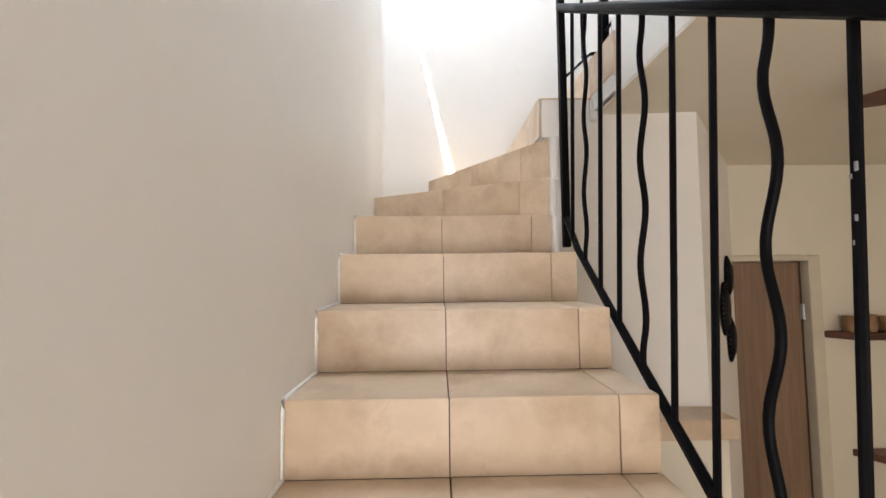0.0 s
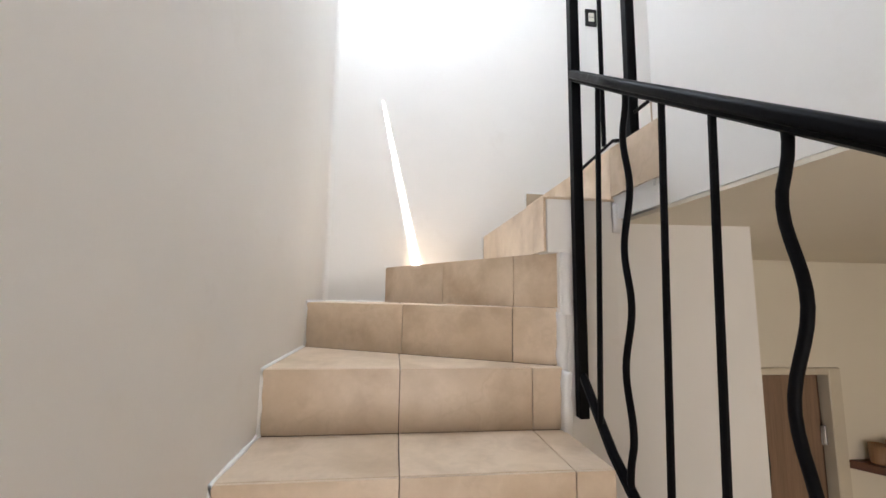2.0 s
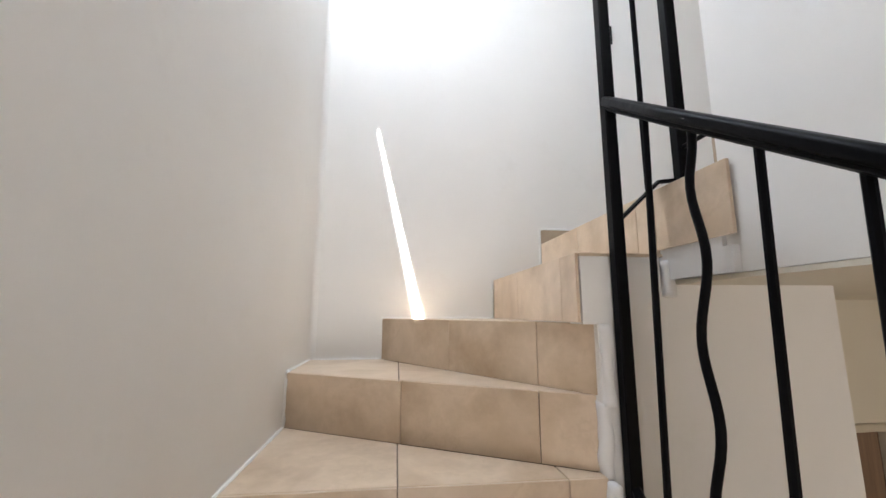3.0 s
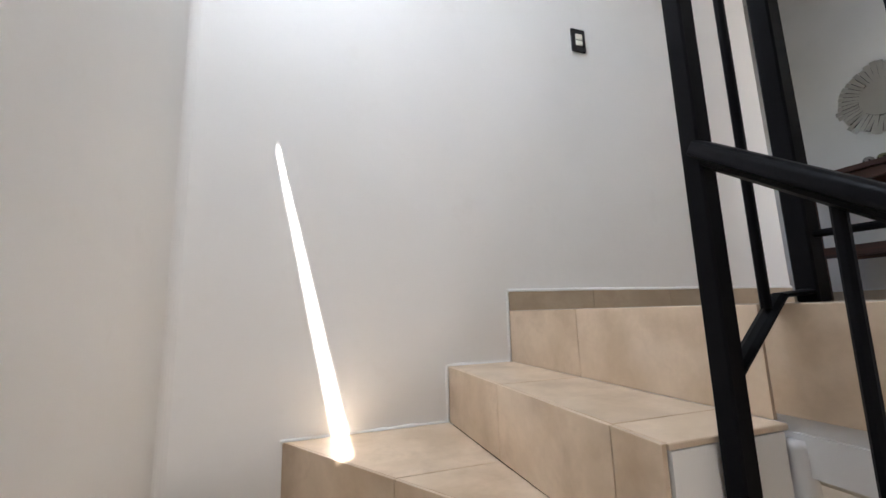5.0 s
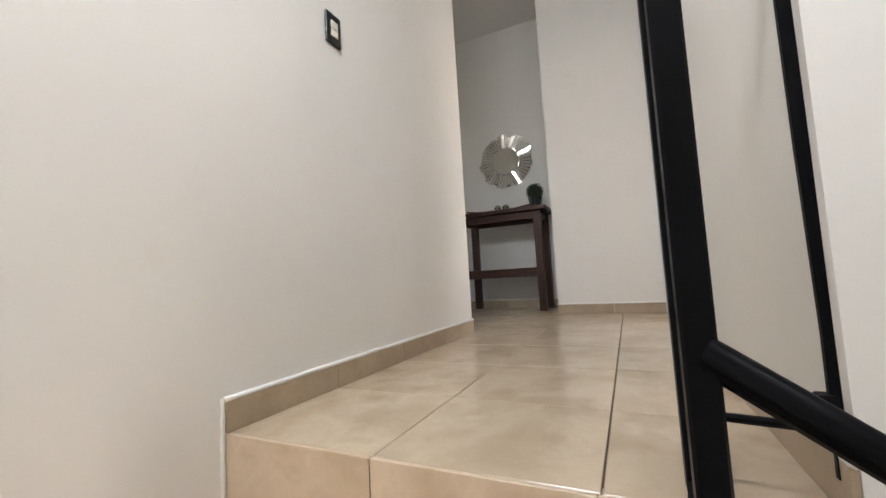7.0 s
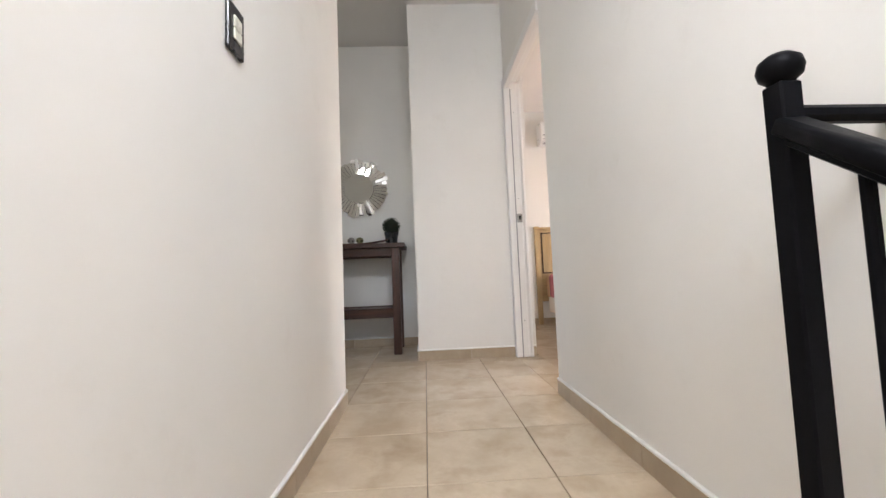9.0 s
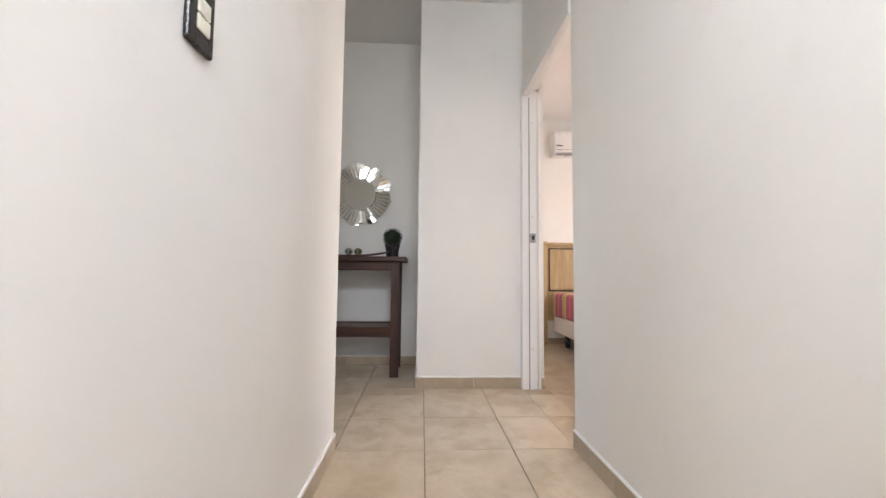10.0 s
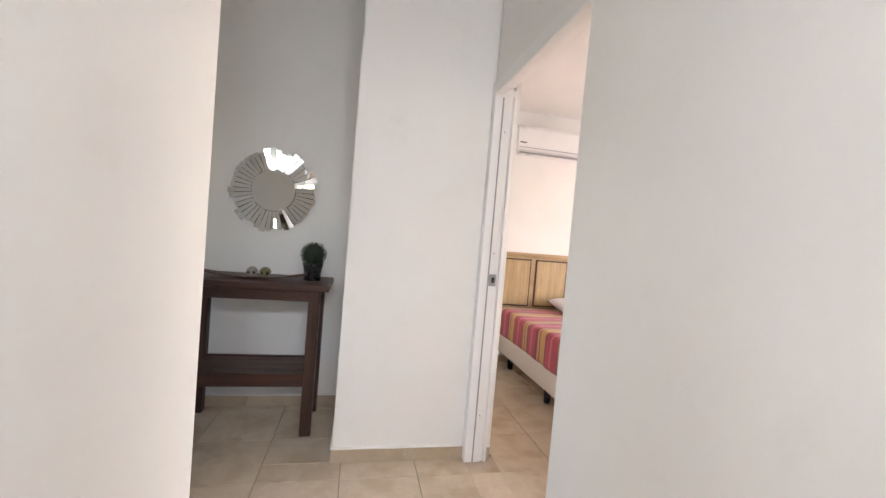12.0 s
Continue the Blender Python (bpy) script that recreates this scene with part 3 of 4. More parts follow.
# ---- stair railing ----
rail = thing("stair_railing", (0.95, 0.80, 1.9), "black painted wrought iron stair railing with wavy balusters", "railing")
SL = 0.685


def rail_z(y):
    return 2.990 + SL * (y - 0.80)


def foot_z(y):
    return 1.900 + 0.715 * (y - 0.65)


def foot_x(y):
    """The bottom rail stands closer to the step ends than the handrail."""
    return 0.922 + 0.013 * (y + 0.16) / 0.81


def post(name, x, y, z0, z1, half=0.020):
    bm = bmesh.new()
    box(bm, x - half, x + half, y - half, y + half, z0, z1, 0.003, 1)
    return part(name, bm, IRON, rail)


XR = 0.960
LX, LY = 0.963, 0.8158
post("lower_post", LX, LY, 1.885, 3.47, 0.016)
Y_END = -1.60


def moulded_rail(name, points, parent):
    """A handrail of two pieces: a rounded cap rail lying on a flat channel bar."""
    bm = bmesh.new()
    tube(bm, [Vector(p) + Vector((0, 0, 0.015)) for p in points], 0.0215, 16, True, flat=0.62)
    cap = part(name, bm, IRON, parent, "rounded black cap rail", True)
    bm = bmesh.new()
    tube(bm, [Vector(p) - Vector((0, 0, 0.004)) for p in points], 0.0155, 8, True, flat=0.5)
    part("channel_bar", bm, IRON, cap, "flat bar under the cap rail")


moulded_rail("handrail", [(LX, LY - 0.004, rail_z(LY)), (XR, 0.55, rail_z(0.55)), (XR, 0.2, rail_z(0.2)), (XR, Y_END, rail_z(Y_END))], rail)
bm = bmesh.new()
tube(bm, [(LX, LY - 0.002, foot_z(LY)), (foot_x(0.6), 0.6, foot_z(0.6)), (foot_x(Y_END), Y_END, foot_z(Y_END))], 0.0125, 8, True)
part("bottom_rail", bm, IRON, rail)
k, y = 0, 0.657
while y > Y_END:
    za, zb = foot_z(y), rail_z(y)
    bm = bmesh.new()
    if k % 3 == 1:
        n = 40
        pts = []
        for i in range(n + 1):
            f = i / n
            fade = min(1, f / 0.10, (1 - f) / 0.10)
            pts.append((foot_x(y) + f * (XR - foot_x(y)), y + -0.014 * fade * math.sin(2 * math.pi * (za + f * (zb - za) - rail_z(y) + 0.045) / 0.30), za + f * (zb - za)))
        tube(bm, pts, 0.0085, 10, up=Vector((1, 0, 0)))
        part("wavy_baluster", bm, IRON, rail, "wavy iron bar", True)
    else:
        tube(bm, [(foot_x(y), y, za), (XR, y, zb)], 0.0072, 8, True)
        part("baluster", bm, IRON, rail)
    y -= 0.1365
    k += 1
for cy, cz, w, h in ((-0.4400, 1.921, 0.0045, 0.013), (-0.4330, 1.908, 0.0040, 0.007), (-0.4385, 1.850, 0.0035, 0.009), (-0.4350, 1.816, 0.0022, 0.007)):
    bm = bmesh.new()
    cx = foot_x(cy) + (cz - foot_z(cy)) / (rail_z(cy) - foot_z(cy)) * (XR - foot_x(cy)) - 0.0074
    prism(bm, [(cx - 0.0006, cy + w * 0.5), (cx - 0.0006, cy - w * 0.4), (cx + 0.001, cy - w * 0.5), (cx + 0.001, cy + w * 0.5)], cz - h * 0.5, cz + h * 0.5, 0.0004)
    part("paint_chip", bm, GREY_PLASTIC, rail, "pale spot of spilt wall paint")
X2, Y2 = 1.165, 0.8076
post("upper_post", X2, Y2, ZL + 0.001, 3.664, 0.0165)
moulded_rail("upper_handrail", [(X2 - 0.005, Y2, 3.587), ((X2 + LX) / 2, LY, 3.520), (LX + 0.008, LY, 3.450)], rail)
bm = bmesh.new()
lathe(bm, (X2, Y2, 3.664), [(0.016, 0.0), (0.018, 0.004), (0.026, 0.011), (0.0285, 0.022), (0.0255, 0.034), (0.0155, 0.042), (0.003, 0.045)], 20)
part("ball_cap", bm, IRON, rail, "rounded black cap", True)
bm = bmesh.new()
tube(bm, [(LX + 0.003, LY, 2.668), (1.096, LY, 2.788), (X2 - 0.01, Y2, 2.793)], 0.014, 8, True, flat=0.35)
part("upper_bottom_rail", bm, IRON, rail)
bm = bmesh.new()
tube(bm, [(0.5 * (LX + X2), LY, 2.768), (0.5 * (LX + X2), LY, 3.525)], 0.0072, 8, True)
part("baluster", bm, IRON, rail)
bm = bmesh.new()
tube(bm, [(1.157, YR + 0.001, 2.82), (1.158, YR - 0.001, 3.0), (1.156, YR + 0.003, 3.25), (1.158, YR + 0.004, 3.63)], 0.0105, 8, True)
part("wall_bar", bm, IRON, rail)
bm = bmesh.new()
tube(bm, [(X2, Y2, 3.62), (1.157, YR + 0.008, 3.615)], 0.012, 8, True)
part("guard_top_bar", bm, IRON, rail)
bm = bmesh.new()
tube(bm, [(X2, Y2, 2.885), (1.157, YR + 0.008, 2.88)], 0.006, 8, True)
part("guard_bottom_bar", bm, IRON, rail)

bm = bmesh.new()
tube(bm, [(X2 + 0.015, Y2 - 0.02, 3.61), (X2 + 0.02, Y2 - 0.045, 3.622), (X2 + 0.012, Y2 - 0.06, 3.612), (X2 + 0.016, Y2 - 0.072, 3.585)], 0.008, 6, flat=0.4)
part("binding_tape", bm, BLACK_PLASTIC, rail, "black tape wound round the post")

# ---- rough mortar round the stair's inner edge ----


def lumpy(name, rows, seed, label):
    """Hand-smeared mortar: boxes cut fine and pushed about by noise."""
    bm = bmesh.new()
    for r in rows:
        box(bm, *r)
    for _ in range(4):
        long_edges = [e for e in bm.edges if e.calc_length() > 0.022]
        if long_edges:
            bmesh.ops.subdivide_edges(bm, edges=long_edges, cuts=1, use_grid_fill=True)
    for v in bm.verts:
        p = v.co * 22 + Vector((seed, 0, 0))
        v.co += Vector((noise.noise(p), noise.noise(p + Vector((9, 0, 0))), noise.noise(p + Vector((0, 9, 0))))) * 0.006
    return solid(name, bm, MORTAR, label, "trim", smooth=True)


lumpy("mortar_steps", [(0.897, 0.921, 0.800, 0.868, Z["c"] - 0.05, Z["d"] - 0.008), (0.902, 0.926, 0.832, 0.868, Z["d"] - 0.05, Z["e"] - 0.012), (0.909, 0.934, 0.820, 0.852, Z["e"] - 0.02, Z["f"] - 0.004)], 1, "rough white mortar at the ends of the steps")
lumpy("mortar_corner", [(1.096, 1.122, 0.820, 0.842, SOFFIT - 0.045, Z["g"] - 0.02)], 5, "lumpy white mortar under the landing corner")
bm = bmesh.new()
box(bm, 1.144, 1.170, YR + 0.002, YR + 0.024, 2.905, 2.925, 0.003)
part("bracket", bm, IRON, rail)

# ---- bedroom door frame ----
door = thing("door_1", (3.65, 0.6, ZL), "white painted metal door frame around an open bedroom doorway", "door frame", kind="structure")
bm = bmesh.new()
box(bm, 3.622, 3.677, 0.560, 0.657, ZL + 0.001, 4.935, 0.003)
box(bm, 3.634, 3.660, 0.526, 0.560, ZL + 0.001, 4.90, 0.002)
box(bm, 3.622, 3.634, 0.526, 0.545, ZL + 0.001, 4.86, 0.002)
jamb = part("jamb", bm, WHITE_PAINT, door)
bm = bmesh.new()
box(bm, 3.6165, 3.625, 0.562, 0.602, 3.795, 3.862, 0.003)
# Black patch on the plate, painted for the shade inside the latch hole.
bm3 = bmesh.new()
box(bm3, 3.6150, 3.6168, 0.572, 0.588, 3.815, 3.845)
# No groove is cut: a grey strip paints its shadow line.
bm2 = bmesh.new()
box(bm2, 3.6195, 3.6235, 0.6035, 0.6115, ZL + 0.002, 4.848)
part("groove", bm2, GREY_PLASTIC, jamb, "grey strip drawn for the shadow line of a groove")
part("strike_plate", bm, STEEL, jamb, "brushed steel strike plate")
part("latch_hole_shade", bm3, BLACK_PLASTIC, jamb, "black patch drawn for the shade in the latch opening")
for zz in (3.05, 3.98, 4.66):
    bm = bmesh.new()
    lathe(bm, (3.6205, 0.585, zz), [(0.003, -0.001), (0.004, 0.0005), (0.0035, 0.0025)], 10, "x")
    part("screw", bm, GREY_PLASTIC, jamb)
bm = bmesh.new()
box(bm, 2.718, 2.760, 0.500, 0.590, ZL + 0.001, 4.935, 0.003)
part("jamb", bm, WHITE_PAINT, door)
bm = bmesh.new()
box(bm, 2.716, 3.6215, 0.612, 0.657, 4.862, 4.935, 0.003)
box(bm, 2.762, 3.6215, 0.560, 0.611, 4.902, 4.922, 0.002)
part("head", bm, WHITE_PAINT, door)

# ---- light switch ----
sw = thing("light_switch", (1.532, YF, 3.99), "black framed wall switch with ivory rocker buttons", "switch")
bm = bmesh.new()
box(bm, 1.495, 1.570, YF - 0.011, YF - 0.0005, 3.934, 4.048, 0.004, 2)
plate = part("plate", bm, BLACK_PLASTIC, sw, "glossy black cover plate")
for z0, z1 in ((3.962, 3.989), (3.991, 4.020)):
    bm = bmesh.new()
    box(bm, 1.514, 1.551, YF - 0.015, YF - 0.0105, z0, z1, 0.002)
    part("rocker", bm, IVORY, plate, "ivory rocker button")

# ---- console table in the alcove ----
table = thing("console_table", (4.15, 1.92, ZL), "dark red-brown wooden console table with a low shelf", "table")
TX0, TX1, TY0, TY1, TT = 3.925, 4.375, 1.485, 2.365, 3.700
bm = bmesh.new()
box(bm, TX0, TX1, TY0, TY1, TT - 0.038, TT, 0.006, 2)
part("tabletop", bm, TABLE_WOOD, table)
for lx in (3.955, 4.285):
    for ly in (1.535, 2.250):
        bm = bmesh.new()
        box(bm, lx, lx + 0.062, ly, ly + 0.065, ZL + 0.001, TT - 0.038, 0.004)
        part("leg", bm, TABLE_LEG, table)
for lx in (3.965, 4.300):
    bm = bmesh.new()
    box(bm, lx, lx + 0.03, 1.600, 2.250, TT - 0.105, TT - 0.038, 0.003)
    part("apron", bm, TABLE_WOOD, table)
for ly in (1.550, 2.270):
    bm = bmesh.new()
    box(bm, 4.017, 4.285, ly, ly + 0.03, TT - 0.105, TT - 0.038, 0.003)
    part("side_apron", bm, TABLE_LEG, table)
bm = bmesh.new()
for k in range(4):
    box(bm, 3.972 + k * 0.091, 3.972 + k * 0.091 + 0.088, 1.600, 2.250, 3.125, 3.150, 0.003)
part("shelf", bm, TABLE_WOOD, table)
for lx in (3.960, 4.300):
    bm = bmesh.new()
    box(bm, lx, lx + 0.028, 1.600, 2.250, 3.080, 3.158, 0.003)
    part("shelf_rail", bm, TABLE_WOOD, table)

# ---- sunburst mirror ----
MC = Vector((4.372, 1.920, 4.265))
mir = thing("sunburst_mirror", MC, "round sunburst wall mirror with fluted mirror strips", "mirror")
bm = bmesh.new()
lathe(bm, MC, [(0.14, 0.0195), (0.255, 0.0205), (0.258, 0.0265), (0.10, 0.0275)], 40, "x")
part("backing", bm, BLACK_PLASTIC, mir)
bm = bmesh.new()
lathe(bm, MC, [(0.139, -0.006), (0.139, 0.002), (0.1, 0.003)], 56, "x")
part("centre_glass", bm, MIRROR, mir, "flat round mirror glass")
mr = random.Random(11)
NS = 44


def strip_tilt(deg):
    """Sideways and upward tilt of a strip by its clock angle: facets come in groups."""
    if deg > 346 or deg < 34:
        return -0.20, -0.03
    if deg < 48:
        return ((-0.20, -0.03), (-0.05, -0.30))[int(deg / 8) % 2]
    if deg < 64:
        return -0.08, -0.34
    if deg < 80:
        return -0.21, -0.04
    if deg < 138:
        return 0.10, 0.06
    if deg < 160:
        return ((-0.20, -0.02), (-0.02, -0.38))[int(deg / 8) % 2]
    if deg < 196:
        return -0.12, 0.10
    return 0.07 * math.sin(deg * 0.9), 0.12 * math.sin(deg * 0.55)


for k in range(NS):
    a0, a1 = 2 * math.pi * k / NS, 2 * math.pi * (k + 1) / NS
    am = 0.5 * (a0 + a1)
    ro = 0.272 + 0.010 * math.sin(9 * am) + (0.008, -0.004, -0.010, 0.006)[k % 4] + mr.uniform(-0.003, 0.003)
    ny, nz = strip_tilt((360 - math.degrees(am)) % 360)
    ny, nz = ny + mr.uniform(-0.03, 0.03), nz + mr.uniform(-0.045, 0.045)
    mid = Vector((0, 0.20 * math.sin(am), 0.20 * math.cos(am)))
    bm = bmesh.new()
    front, back = [], []
    for r, a in ((0.141, a0 + 0.006), (0.141, a1 - 0.006), (ro, a1 - 0.009), (ro, a0 + 0.009)):
        p = Vector((0, r * math.sin(a), r * math.cos(a)))
        dx = ny * (p.y - mid.y) + nz * (p.z - mid.z) - 0.002
        front.append(bm.verts.new(MC + p + Vector((dx, 0, 0))))
        back.append(bm.verts.new(MC + p + Vector((dx + 0.004, 0, 0))))
    bm.faces.new(front), bm.faces.new(back[::-1])
    for i in range(4):
        j = (i + 1) % 4
        bm.faces.new((front[i], front[j], back[j], back[i]))
    part("mirror_strip", bm, MIRROR, mir)

# ---- things on the table ----
plant = thing("topiary_plant", (4.17, 1.610, TT), "small clipped green topiary ball in a black pot", "plant")
bm = bmesh.new()
lathe(bm, (4.17, 1.610, TT), [(0.050, 0.0), (0.054, 0.004), (0.051, 0.03), (0.056, 0.07), (0.064, 0.100), (0.066, 0.112), (0.058, 0.112), (0.055, 0.100)], 22)
part("pot", bm, BLACK_PLASTIC, plant, "glossy black tapered pot", True)
bm = bmesh.new()
pr = random.Random(3)
for i in range(1900):
    v = Vector((pr.gauss(0, 1), pr.gauss(0, 1), pr.gauss(0, 1))).normalized()
    c = Vector((4.17, 1.610, TT + 0.165)) + v * 0.077 * (1 + 0.10 * noise.noise(v * 3)) * pr.uniform(0.90, 1.03)
    u = v.orthogonal().normalized()
    u.rotate(Matrix.Rotation(pr.uniform(0, 6.28), 3, v))
    w = v.cross(u)
    s = pr.uniform(0.0035, 0.0065)
    tipv = v * s * 0.9
    q = [bm.verts.new(c - u * s), bm.verts.new(c + w * s * 0.45 + tipv * 0.4), bm.verts.new(c + u * s + tipv), bm.verts.new(c - w * s * 0.45 + tipv * 0.4)]
    bm.faces.new(q)
bmesh.ops.create_icosphere(bm, subdivisions=2, radius=0.068, matrix=Matrix.Translation((4.17, 1.610, TT + 0.165)))
crown = part("crown", bm, LEAF, plant, "dense small dark green leaves")

tray = thing("wooden_tray", (4.14, 1.94, TT), "long dark boat-shaped wooden tray", "tray")
bm = bmesh.new()
n = 24
rows_t = []
for i in range(n + 1):
    f = i / n
    yy = 1.635 + f * 0.640
    half = 0.055 * math.sin(math.pi * (0.06 + 0.88 * f)) ** 0.7
    lift = 0.034 * abs(2 * f - 1) ** 2.2
    rows_t.append([bm.verts.new((4.10 + dx * half, yy, TT + 0.001 + lift + h)) for dx, h in ((-1, 0.014), (-0.75, 0.004), (0, 0.0), (0.75, 0.004), (1, 0.014), (0.72, 0.012), (0, 0.008), (-0.72, 0.012))])
for r, q in zip(rows_t, rows_t[1:]):
    for k in range(8):
        bm.faces.new((r[k], r[(k + 1) % 8], q[(k + 1) % 8], q[k]))
bm.faces.new(rows_t[0][::-1]), bm.faces.new(rows_t[-1])
part("dish", bm, SHELF_WOOD, tray, smooth=True)


def little_skull(y, x, mat, label):
    bm = bmesh.new()
    bmesh.ops.create_uvsphere(bm, u_segments=20, v_segments=14, radius=0.034)
    for v in bm.verts:
        c = v.co
        if c.z < -0.004:
            c.y *= 0.78
            c.x *= 0.86
        for sy in (-1, 1):
            d = (c - Vector((-0.030, sy * 0.013, -0.002))).length
            if d < 0.012:
                c.x += 0.010 * (1 - d / 0.012)
        c.z = max(c.z, -0.026)
        c += Vector((x, y, TT + 0.012 + 0.027))
    me = finish(bm, "clay_skull", mat, True)
    me.materials.append(BLACK_PLASTIC)
    eyes = [Vector((x - 0.022, y + sy * 0.013, TT + 0.038)) for sy in (-1, 1)] + [Vector((x - 0.028, y, TT + 0.025))]
    for p in me.polygons:
        if any((p.center - e).length < r for e, r in zip(eyes, (0.0095, 0.0095, 0.005))):
            p.material_index = 1
    return tagged(new("clay_skull", me), label, "ornament", "skulls on the tray")


little_skull(1.955, 4.10, BONE, "small grey painted clay skull on a wooden tray")
little_skull(1.882, 4.11, OLIVE_CLAY, "small olive painted clay skull on a wooden tray")

# ---- bedroom: bed, headboard, pillow, air conditioner ----
bed = thing("bed", (4.4, -0.95, ZL), "bed with cream upholstered base and striped bedspread", "bed")
BX0, BX1, BY0, BY1 = 3.45, 5.365, -1.75, -0.135
bm = bmesh.new()
box(bm, BX0 + 0.02, BX1, BY0 + 0.02, BY1 - 0.015, 2.925, 3.12, 0.02, 3)
part("base", bm, BED_BASE, bed, smooth=False)
bm = bmesh.new()
box(bm, BX0, BX1, BY0, BY1, 3.095, 3.375, 0.045, 4)
bmesh.ops.subdivide_edges(bm, edges=[e for e in bm.edges if e.calc_length() > 0.3], cuts=18, use_grid_fill=True)
for v in bm.verts:
    v.co.z += 0.010 * noise.noise(v.co * 3.0) + 0.004 * noise.noise(v.co * 9.0)
    if v.co.z < 3.3:
        v.co.y += 0.010 * noise.noise(Vector((v.co.x * 7, 0, 1)))
part("bedspread", bm, CLOTH, bed, "red, pink and ochre striped bedspread", True)
for lx in (3.60, 4.40, 5.20):
    for ly in (-1.62, -0.25):
        bm = bmesh.new()
        lathe(bm, (lx, ly, ZL + 0.001), [(0.022, 0), (0.026, 0.01), (0.030, 0.15)], 14)
        part("leg", bm, BLACK_PLASTIC, bed, "short black foot", True)
head = thing("headboard", (5.40, -0.9, ZL), "pale oak panelled headboard with dark grooves", "headboard")
bm = bmesh.new()
box(bm, 5.395, 5.425, -1.80, -0.055, 3.05, 3.930, 0.004)
part("board", bm, OAK, head)
bm = bmesh.new()
box(bm, 5.372, 5.428, -1.80, -0.04, 3.915, 3.950, 0.008, 2)
part("top_rail", bm, OAK, head)
for y0 in (-0.085, -1.80):
    bm = bmesh.new()
    box(bm, 5.375, 5.427, y0, y0 + 0.055, ZL + 0.001, 3.962, 0.006)
    part("post", bm, OAK_UP, head)
y = -0.105
while y > -1.6:
    bm = bmesh.new()
    box(bm, 5.388, 5.396, y - 0.365, y, 3.385, 3.885, 0.003)
    groove = part("panel_groove", bm, DARK_LINE, head, "dark stained groove")
    bm = bmesh.new()
    box(bm, 5.383, 5.3885, y - 0.350, y - 0.015, 3.400, 3.870, 0.004)
    part("panel", bm, OAK_UP, head, "pale oak panel")
    y -= 0.415
pil = bmesh.new()
bmesh.ops.create_cube(pil, size=1.0)
bmesh.ops.subdivide_edges(pil, edges=pil.edges[:], cuts=9, use_grid_fill=True)
for v in pil.verts:
    x, yq, zq = v.co * 2
    f = (1 - abs(x) ** 2.6) * (1 - abs(yq) ** 2.6)
    edge = 1 - 0.05 * (1 - min(abs(x), abs(yq)))
    p = Vector((x * 0.20 * edge, yq * 0.34 * edge, (zq * 0.075) * max(f, 0.0) ** 0.45))
    p.z += 0.006 * noise.noise(p * 12)
    p.rotate(Euler((0, radians(-12), radians(4))))
    v.co = p + Vector((5.15, -1.00, 3.432))
tagged(new("pillow", finish(pil, "pillow", LINEN, True)), "plump white pillow leaning on the headboard", "pillow")

ac = thing("air_conditioner", (5.33, -0.53, 4.96), "white wall-mounted split air conditioner", "air conditioner")
bm = bmesh.new()
prof = [(5.428, 4.965), (5.30, 4.960), (5.235, 4.985), (5.225, 5.03), (5.228, 5.19), (5.250, 5.225), (5.428, 5.232)]
lo = [bm.verts.new((px, -0.135, pz)) for px, pz in prof]
hi = [bm.verts.new((px, -0.935, pz)) for px, pz in prof]
bm.faces.new(lo), bm.faces.new(hi[::-1])
for i in range(len(prof)):
    j = (i + 1) % len(prof)
    bm.faces.new((lo[i], lo[j], hi[j], hi[i]))
bmesh.ops.bevel(bm, geom=bm.edges[:], offset=0.006, segments=2, affect="EDGES")
body = part("body", bm, AC_WHITE, ac)
bm = bmesh.new()
box(bm, 5.224, 5.236, -0.915, -0.155, 5.002, 5.007)
part("panel_gap", bm, GREY_PLASTIC, body, "dark seam of the air flap")
bm = bmesh.new()
box(bm, 5.2205, 5.2262, -0.225, -0.155, 5.045, 5.054)
part("brand_mark", bm, BLACK_PLASTIC, body, "small dark mark")
bm = bmesh.new()
box(bm, 5.245, 5.300, -0.90, -0.17, 4.957, 4.964, 0.002)
part("air_flap", bm, GREY_PLASTIC, body, "grey air outlet flap")

# ---- living room below ----
ld = thing("door_2", (2.7, 1.80, Z0), "brown veneered door in a cream painted frame", "door", kind="structure")
bm = bmesh.new()
box(bm, 2.2, 2.918, 1.775, 1.812, Z0 + 0.008, 1.822, 0.003)
leaf = part("door_leaf", bm, DOOR_WOOD, ld)
bm = bmesh.new()
box(bm, 2.908, 2.946, 1.766, 1.7745, 1.42, 1.53, 0.002)
lathe(bm, (2.932, 1.766, 1.42), [(0.006, 0.0), (0.007, 0.004), (0.007, 0.106), (0.006, 0.11)], 10)
part("hinge", bm, STEEL, leaf, "steel hinge")
# Dark strip paints the shade in the gap between leaf and frame.
bm = bmesh.new()
box(bm, 2.919, 2.954, 1.800, 1.828, Z0 + 0.002, 1.826)
part("door_gap_shade", bm, DARK_LINE, ld, "dark strip drawn for the shaded gap beside the door leaf")
bm = bmesh.new()
box(bm, 2.955, 3.039, 1.732, 1.83, Z0 + 0.001, 1.868, 0.005)
box(bm, 2.2, 2.955, 1.732, 1.83, 1.828, 1.868, 0.005)
part("frame", bm, CREAM_PAINT, ld)


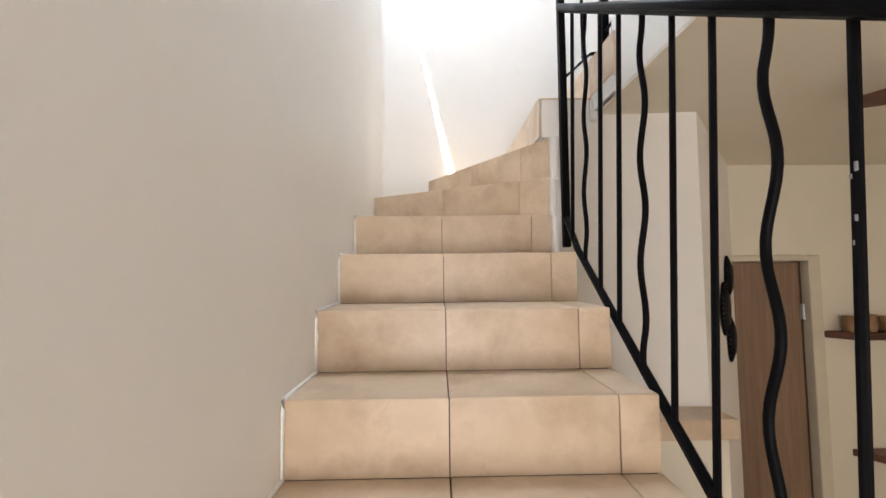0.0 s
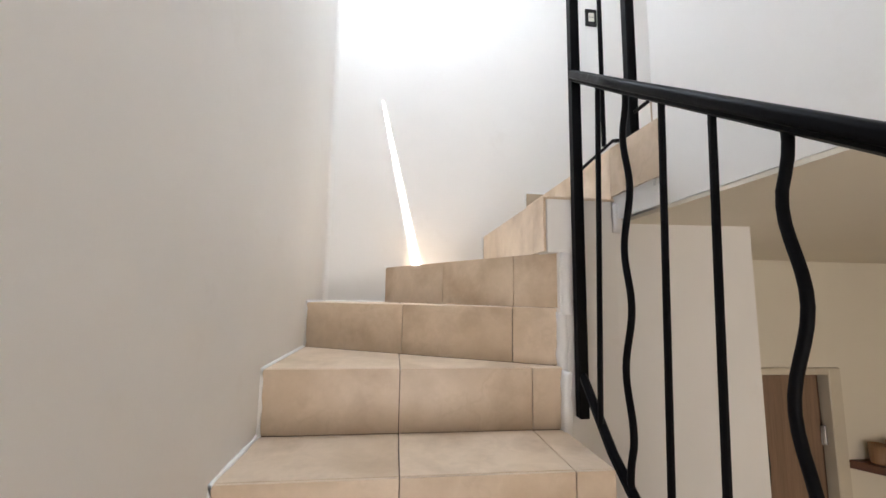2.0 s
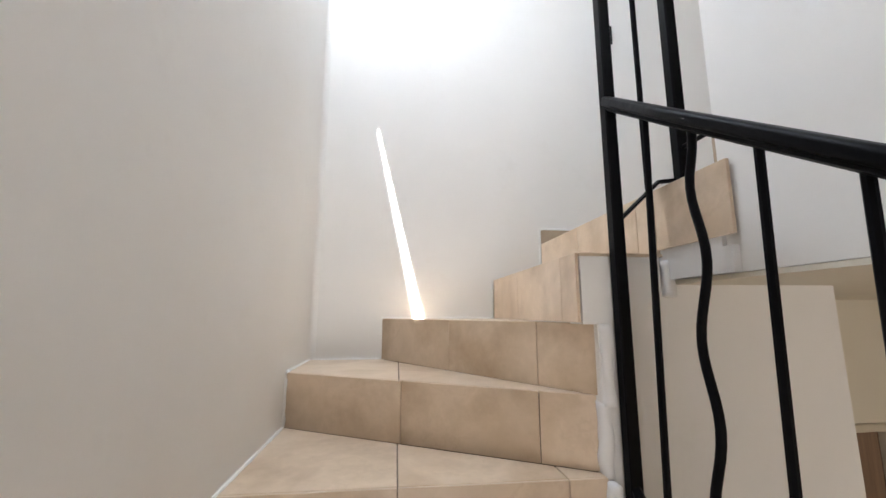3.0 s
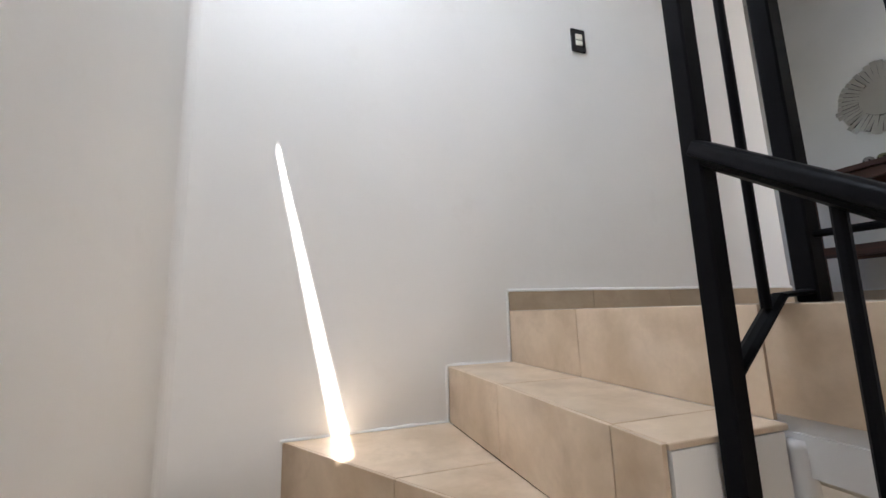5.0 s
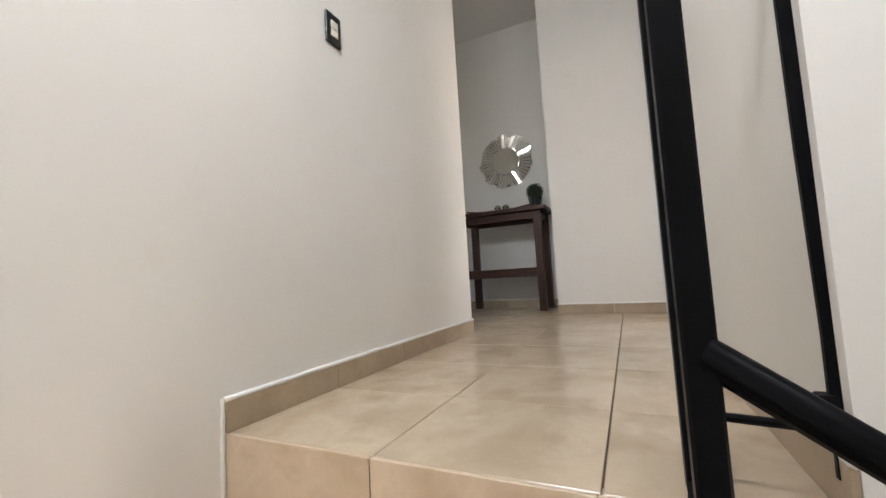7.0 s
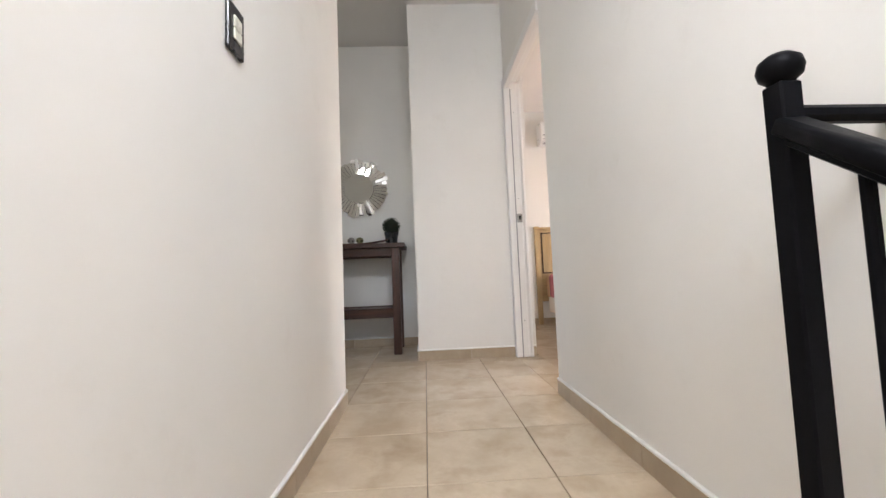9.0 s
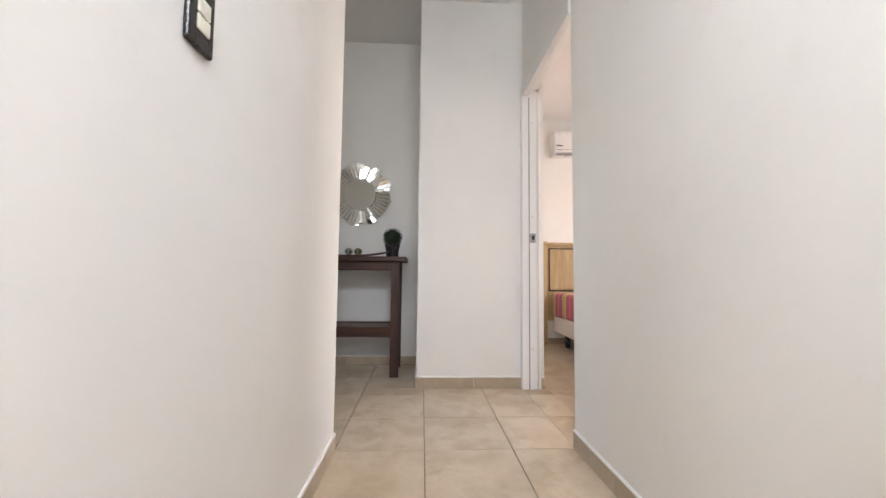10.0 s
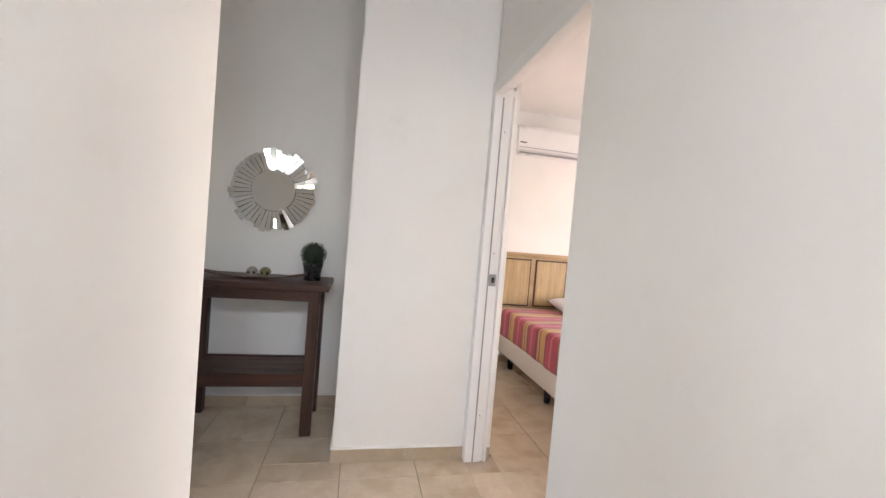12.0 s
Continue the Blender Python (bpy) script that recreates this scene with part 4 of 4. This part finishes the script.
def disc_ornament(s, z, r):
    """A fringed black disc hung on the slanting wall, s along it from its near corner."""
    a, b = Vector((1.575, 0.80, 0)), Vector((2.425, YF, 0))
    d = (b - a).normalized()
    n = Vector((d.y, -d.x, 0))
    c = a + d * s + n * 0.004 + Vector((0, 0, z))
    bm = bmesh.new()
    k = 64
    front, back = [], []
    for i in range(k):
        ang = 2 * math.pi * i / k
        rr = r * (1.0 if i % 2 else 0.86)
        off = d * rr * math.cos(ang) + Vector((0, 0, rr * math.sin(ang)))
        back.append(bm.verts.new(c + off))
        front.append(bm.verts.new(c + off + n * 0.010))
    tip = bm.verts.new(c + n * 0.036)
    mid = []
    for i in range(k):
        ang = 2 * math.pi * i / k
        off = d * r * 0.55 * math.cos(ang) + Vector((0, 0, r * 0.55 * math.sin(ang)))
        mid.append(bm.verts.new(c + off + n * 0.030))
    bm.faces.new(back)
    for i in range(k):
        j = (i + 1) % k
        bm.faces.new((back[i], back[j], front[j], front[i]))
        bm.faces.new((front[i], front[j], mid[j], mid[i]))
        bm.faces.new((mid[i], mid[j], tip))
    return tagged(new("wall_disc", finish(bm, "wall_disc", IRON)), "black fringed round wall ornament hung on the wall", "ornament", "black wall discs")


disc_ornament(0.85, 1.730, 0.130)
disc_ornament(0.62, 1.555, 0.150)
disc_ornament(0.87, 1.352, 0.138)

for z, x0, names_ in ((1.345, 3.035, True), (0.548, 3.19, False)):
    bm = bmesh.new()
    prism(bm, [(x0 + 0.10, 1.60), (4.10, 1.60), (4.10, YF - 0.001), (x0, YF - 0.001)], z - 0.045, z, 0.004)
    tagged(new("wall_shelf", finish(bm, "wall_shelf", SHELF_WOOD)), "dark brown wooden wall shelf" + (" holding wooden cups" if names_ else " near the floor"), "shelf")
for x, h, r in ((3.165, 0.105, 0.046), (3.285, 0.115, 0.044), (3.43, 0.10, 0.045)):
    bm = bmesh.new()
    lathe(bm, (x, 1.675, 1.346), [(r * 0.86, 0), (r * 0.9, 0.004), (r, h), (r * 0.9, h), (r * 0.8, 0.012)], 20)
    tagged(new("wooden_cup", finish(bm, "wooden_cup", CUP, True)), "turned brown wooden cup on a wall shelf", "cup", "cups on the shelf")

fan = thing("ceiling_fan", (2.42, -0.07, 2.505), "dark ceiling fan hanging under the cream soffit", "fan")
bm = bmesh.new()
lathe(bm, (2.42, -0.07, 2.34), [(0.02, 0.0), (0.09, 0.01), (0.11, 0.04), (0.10, 0.08), (0.03, 0.10), (0.018, 0.12), (0.018, 0.15), (0.05, 0.155), (0.055, 0.165)], 24)
part("motor", bm, GREY_PLASTIC, fan, smooth=True)
for k in range(4):
    a = radians(135 + 90 * k)
    d, s = Vector((math.cos(a), math.sin(a), 0)), Vector((-math.sin(a), math.cos(a), 0))
    bm = bmesh.new()
    ring_t = []
    for r, w in ((0.10, 0.03), (0.20, 0.055), (0.62, 0.07), (0.70, 0.05), (0.72, 0.0)):
        ring_t.append((r, w))
    pts = [(r, w) for r, w in ring_t] + [(r, -w) for r, w in ring_t[-2::-1]]
    c0 = Vector((2.42, -0.07, 2.385))
    top = [bm.verts.new(c0 + d * r + s * w + Vector((0, 0, 0.10 * w + 0.004))) for r, w in pts]
    bot = [bm.verts.new(c0 + d * r + s * w + Vector((0, 0, 0.10 * w - 0.004))) for r, w in pts]
    bm.faces.new(top), bm.faces.new(bot[::-1])
    for i in range(len(pts)):
        j = (i + 1) % len(pts)
        bm.faces.new((bot[i], bot[j], top[j], top[i]))
    part("blade", bm, SHELF_WOOD, fan)
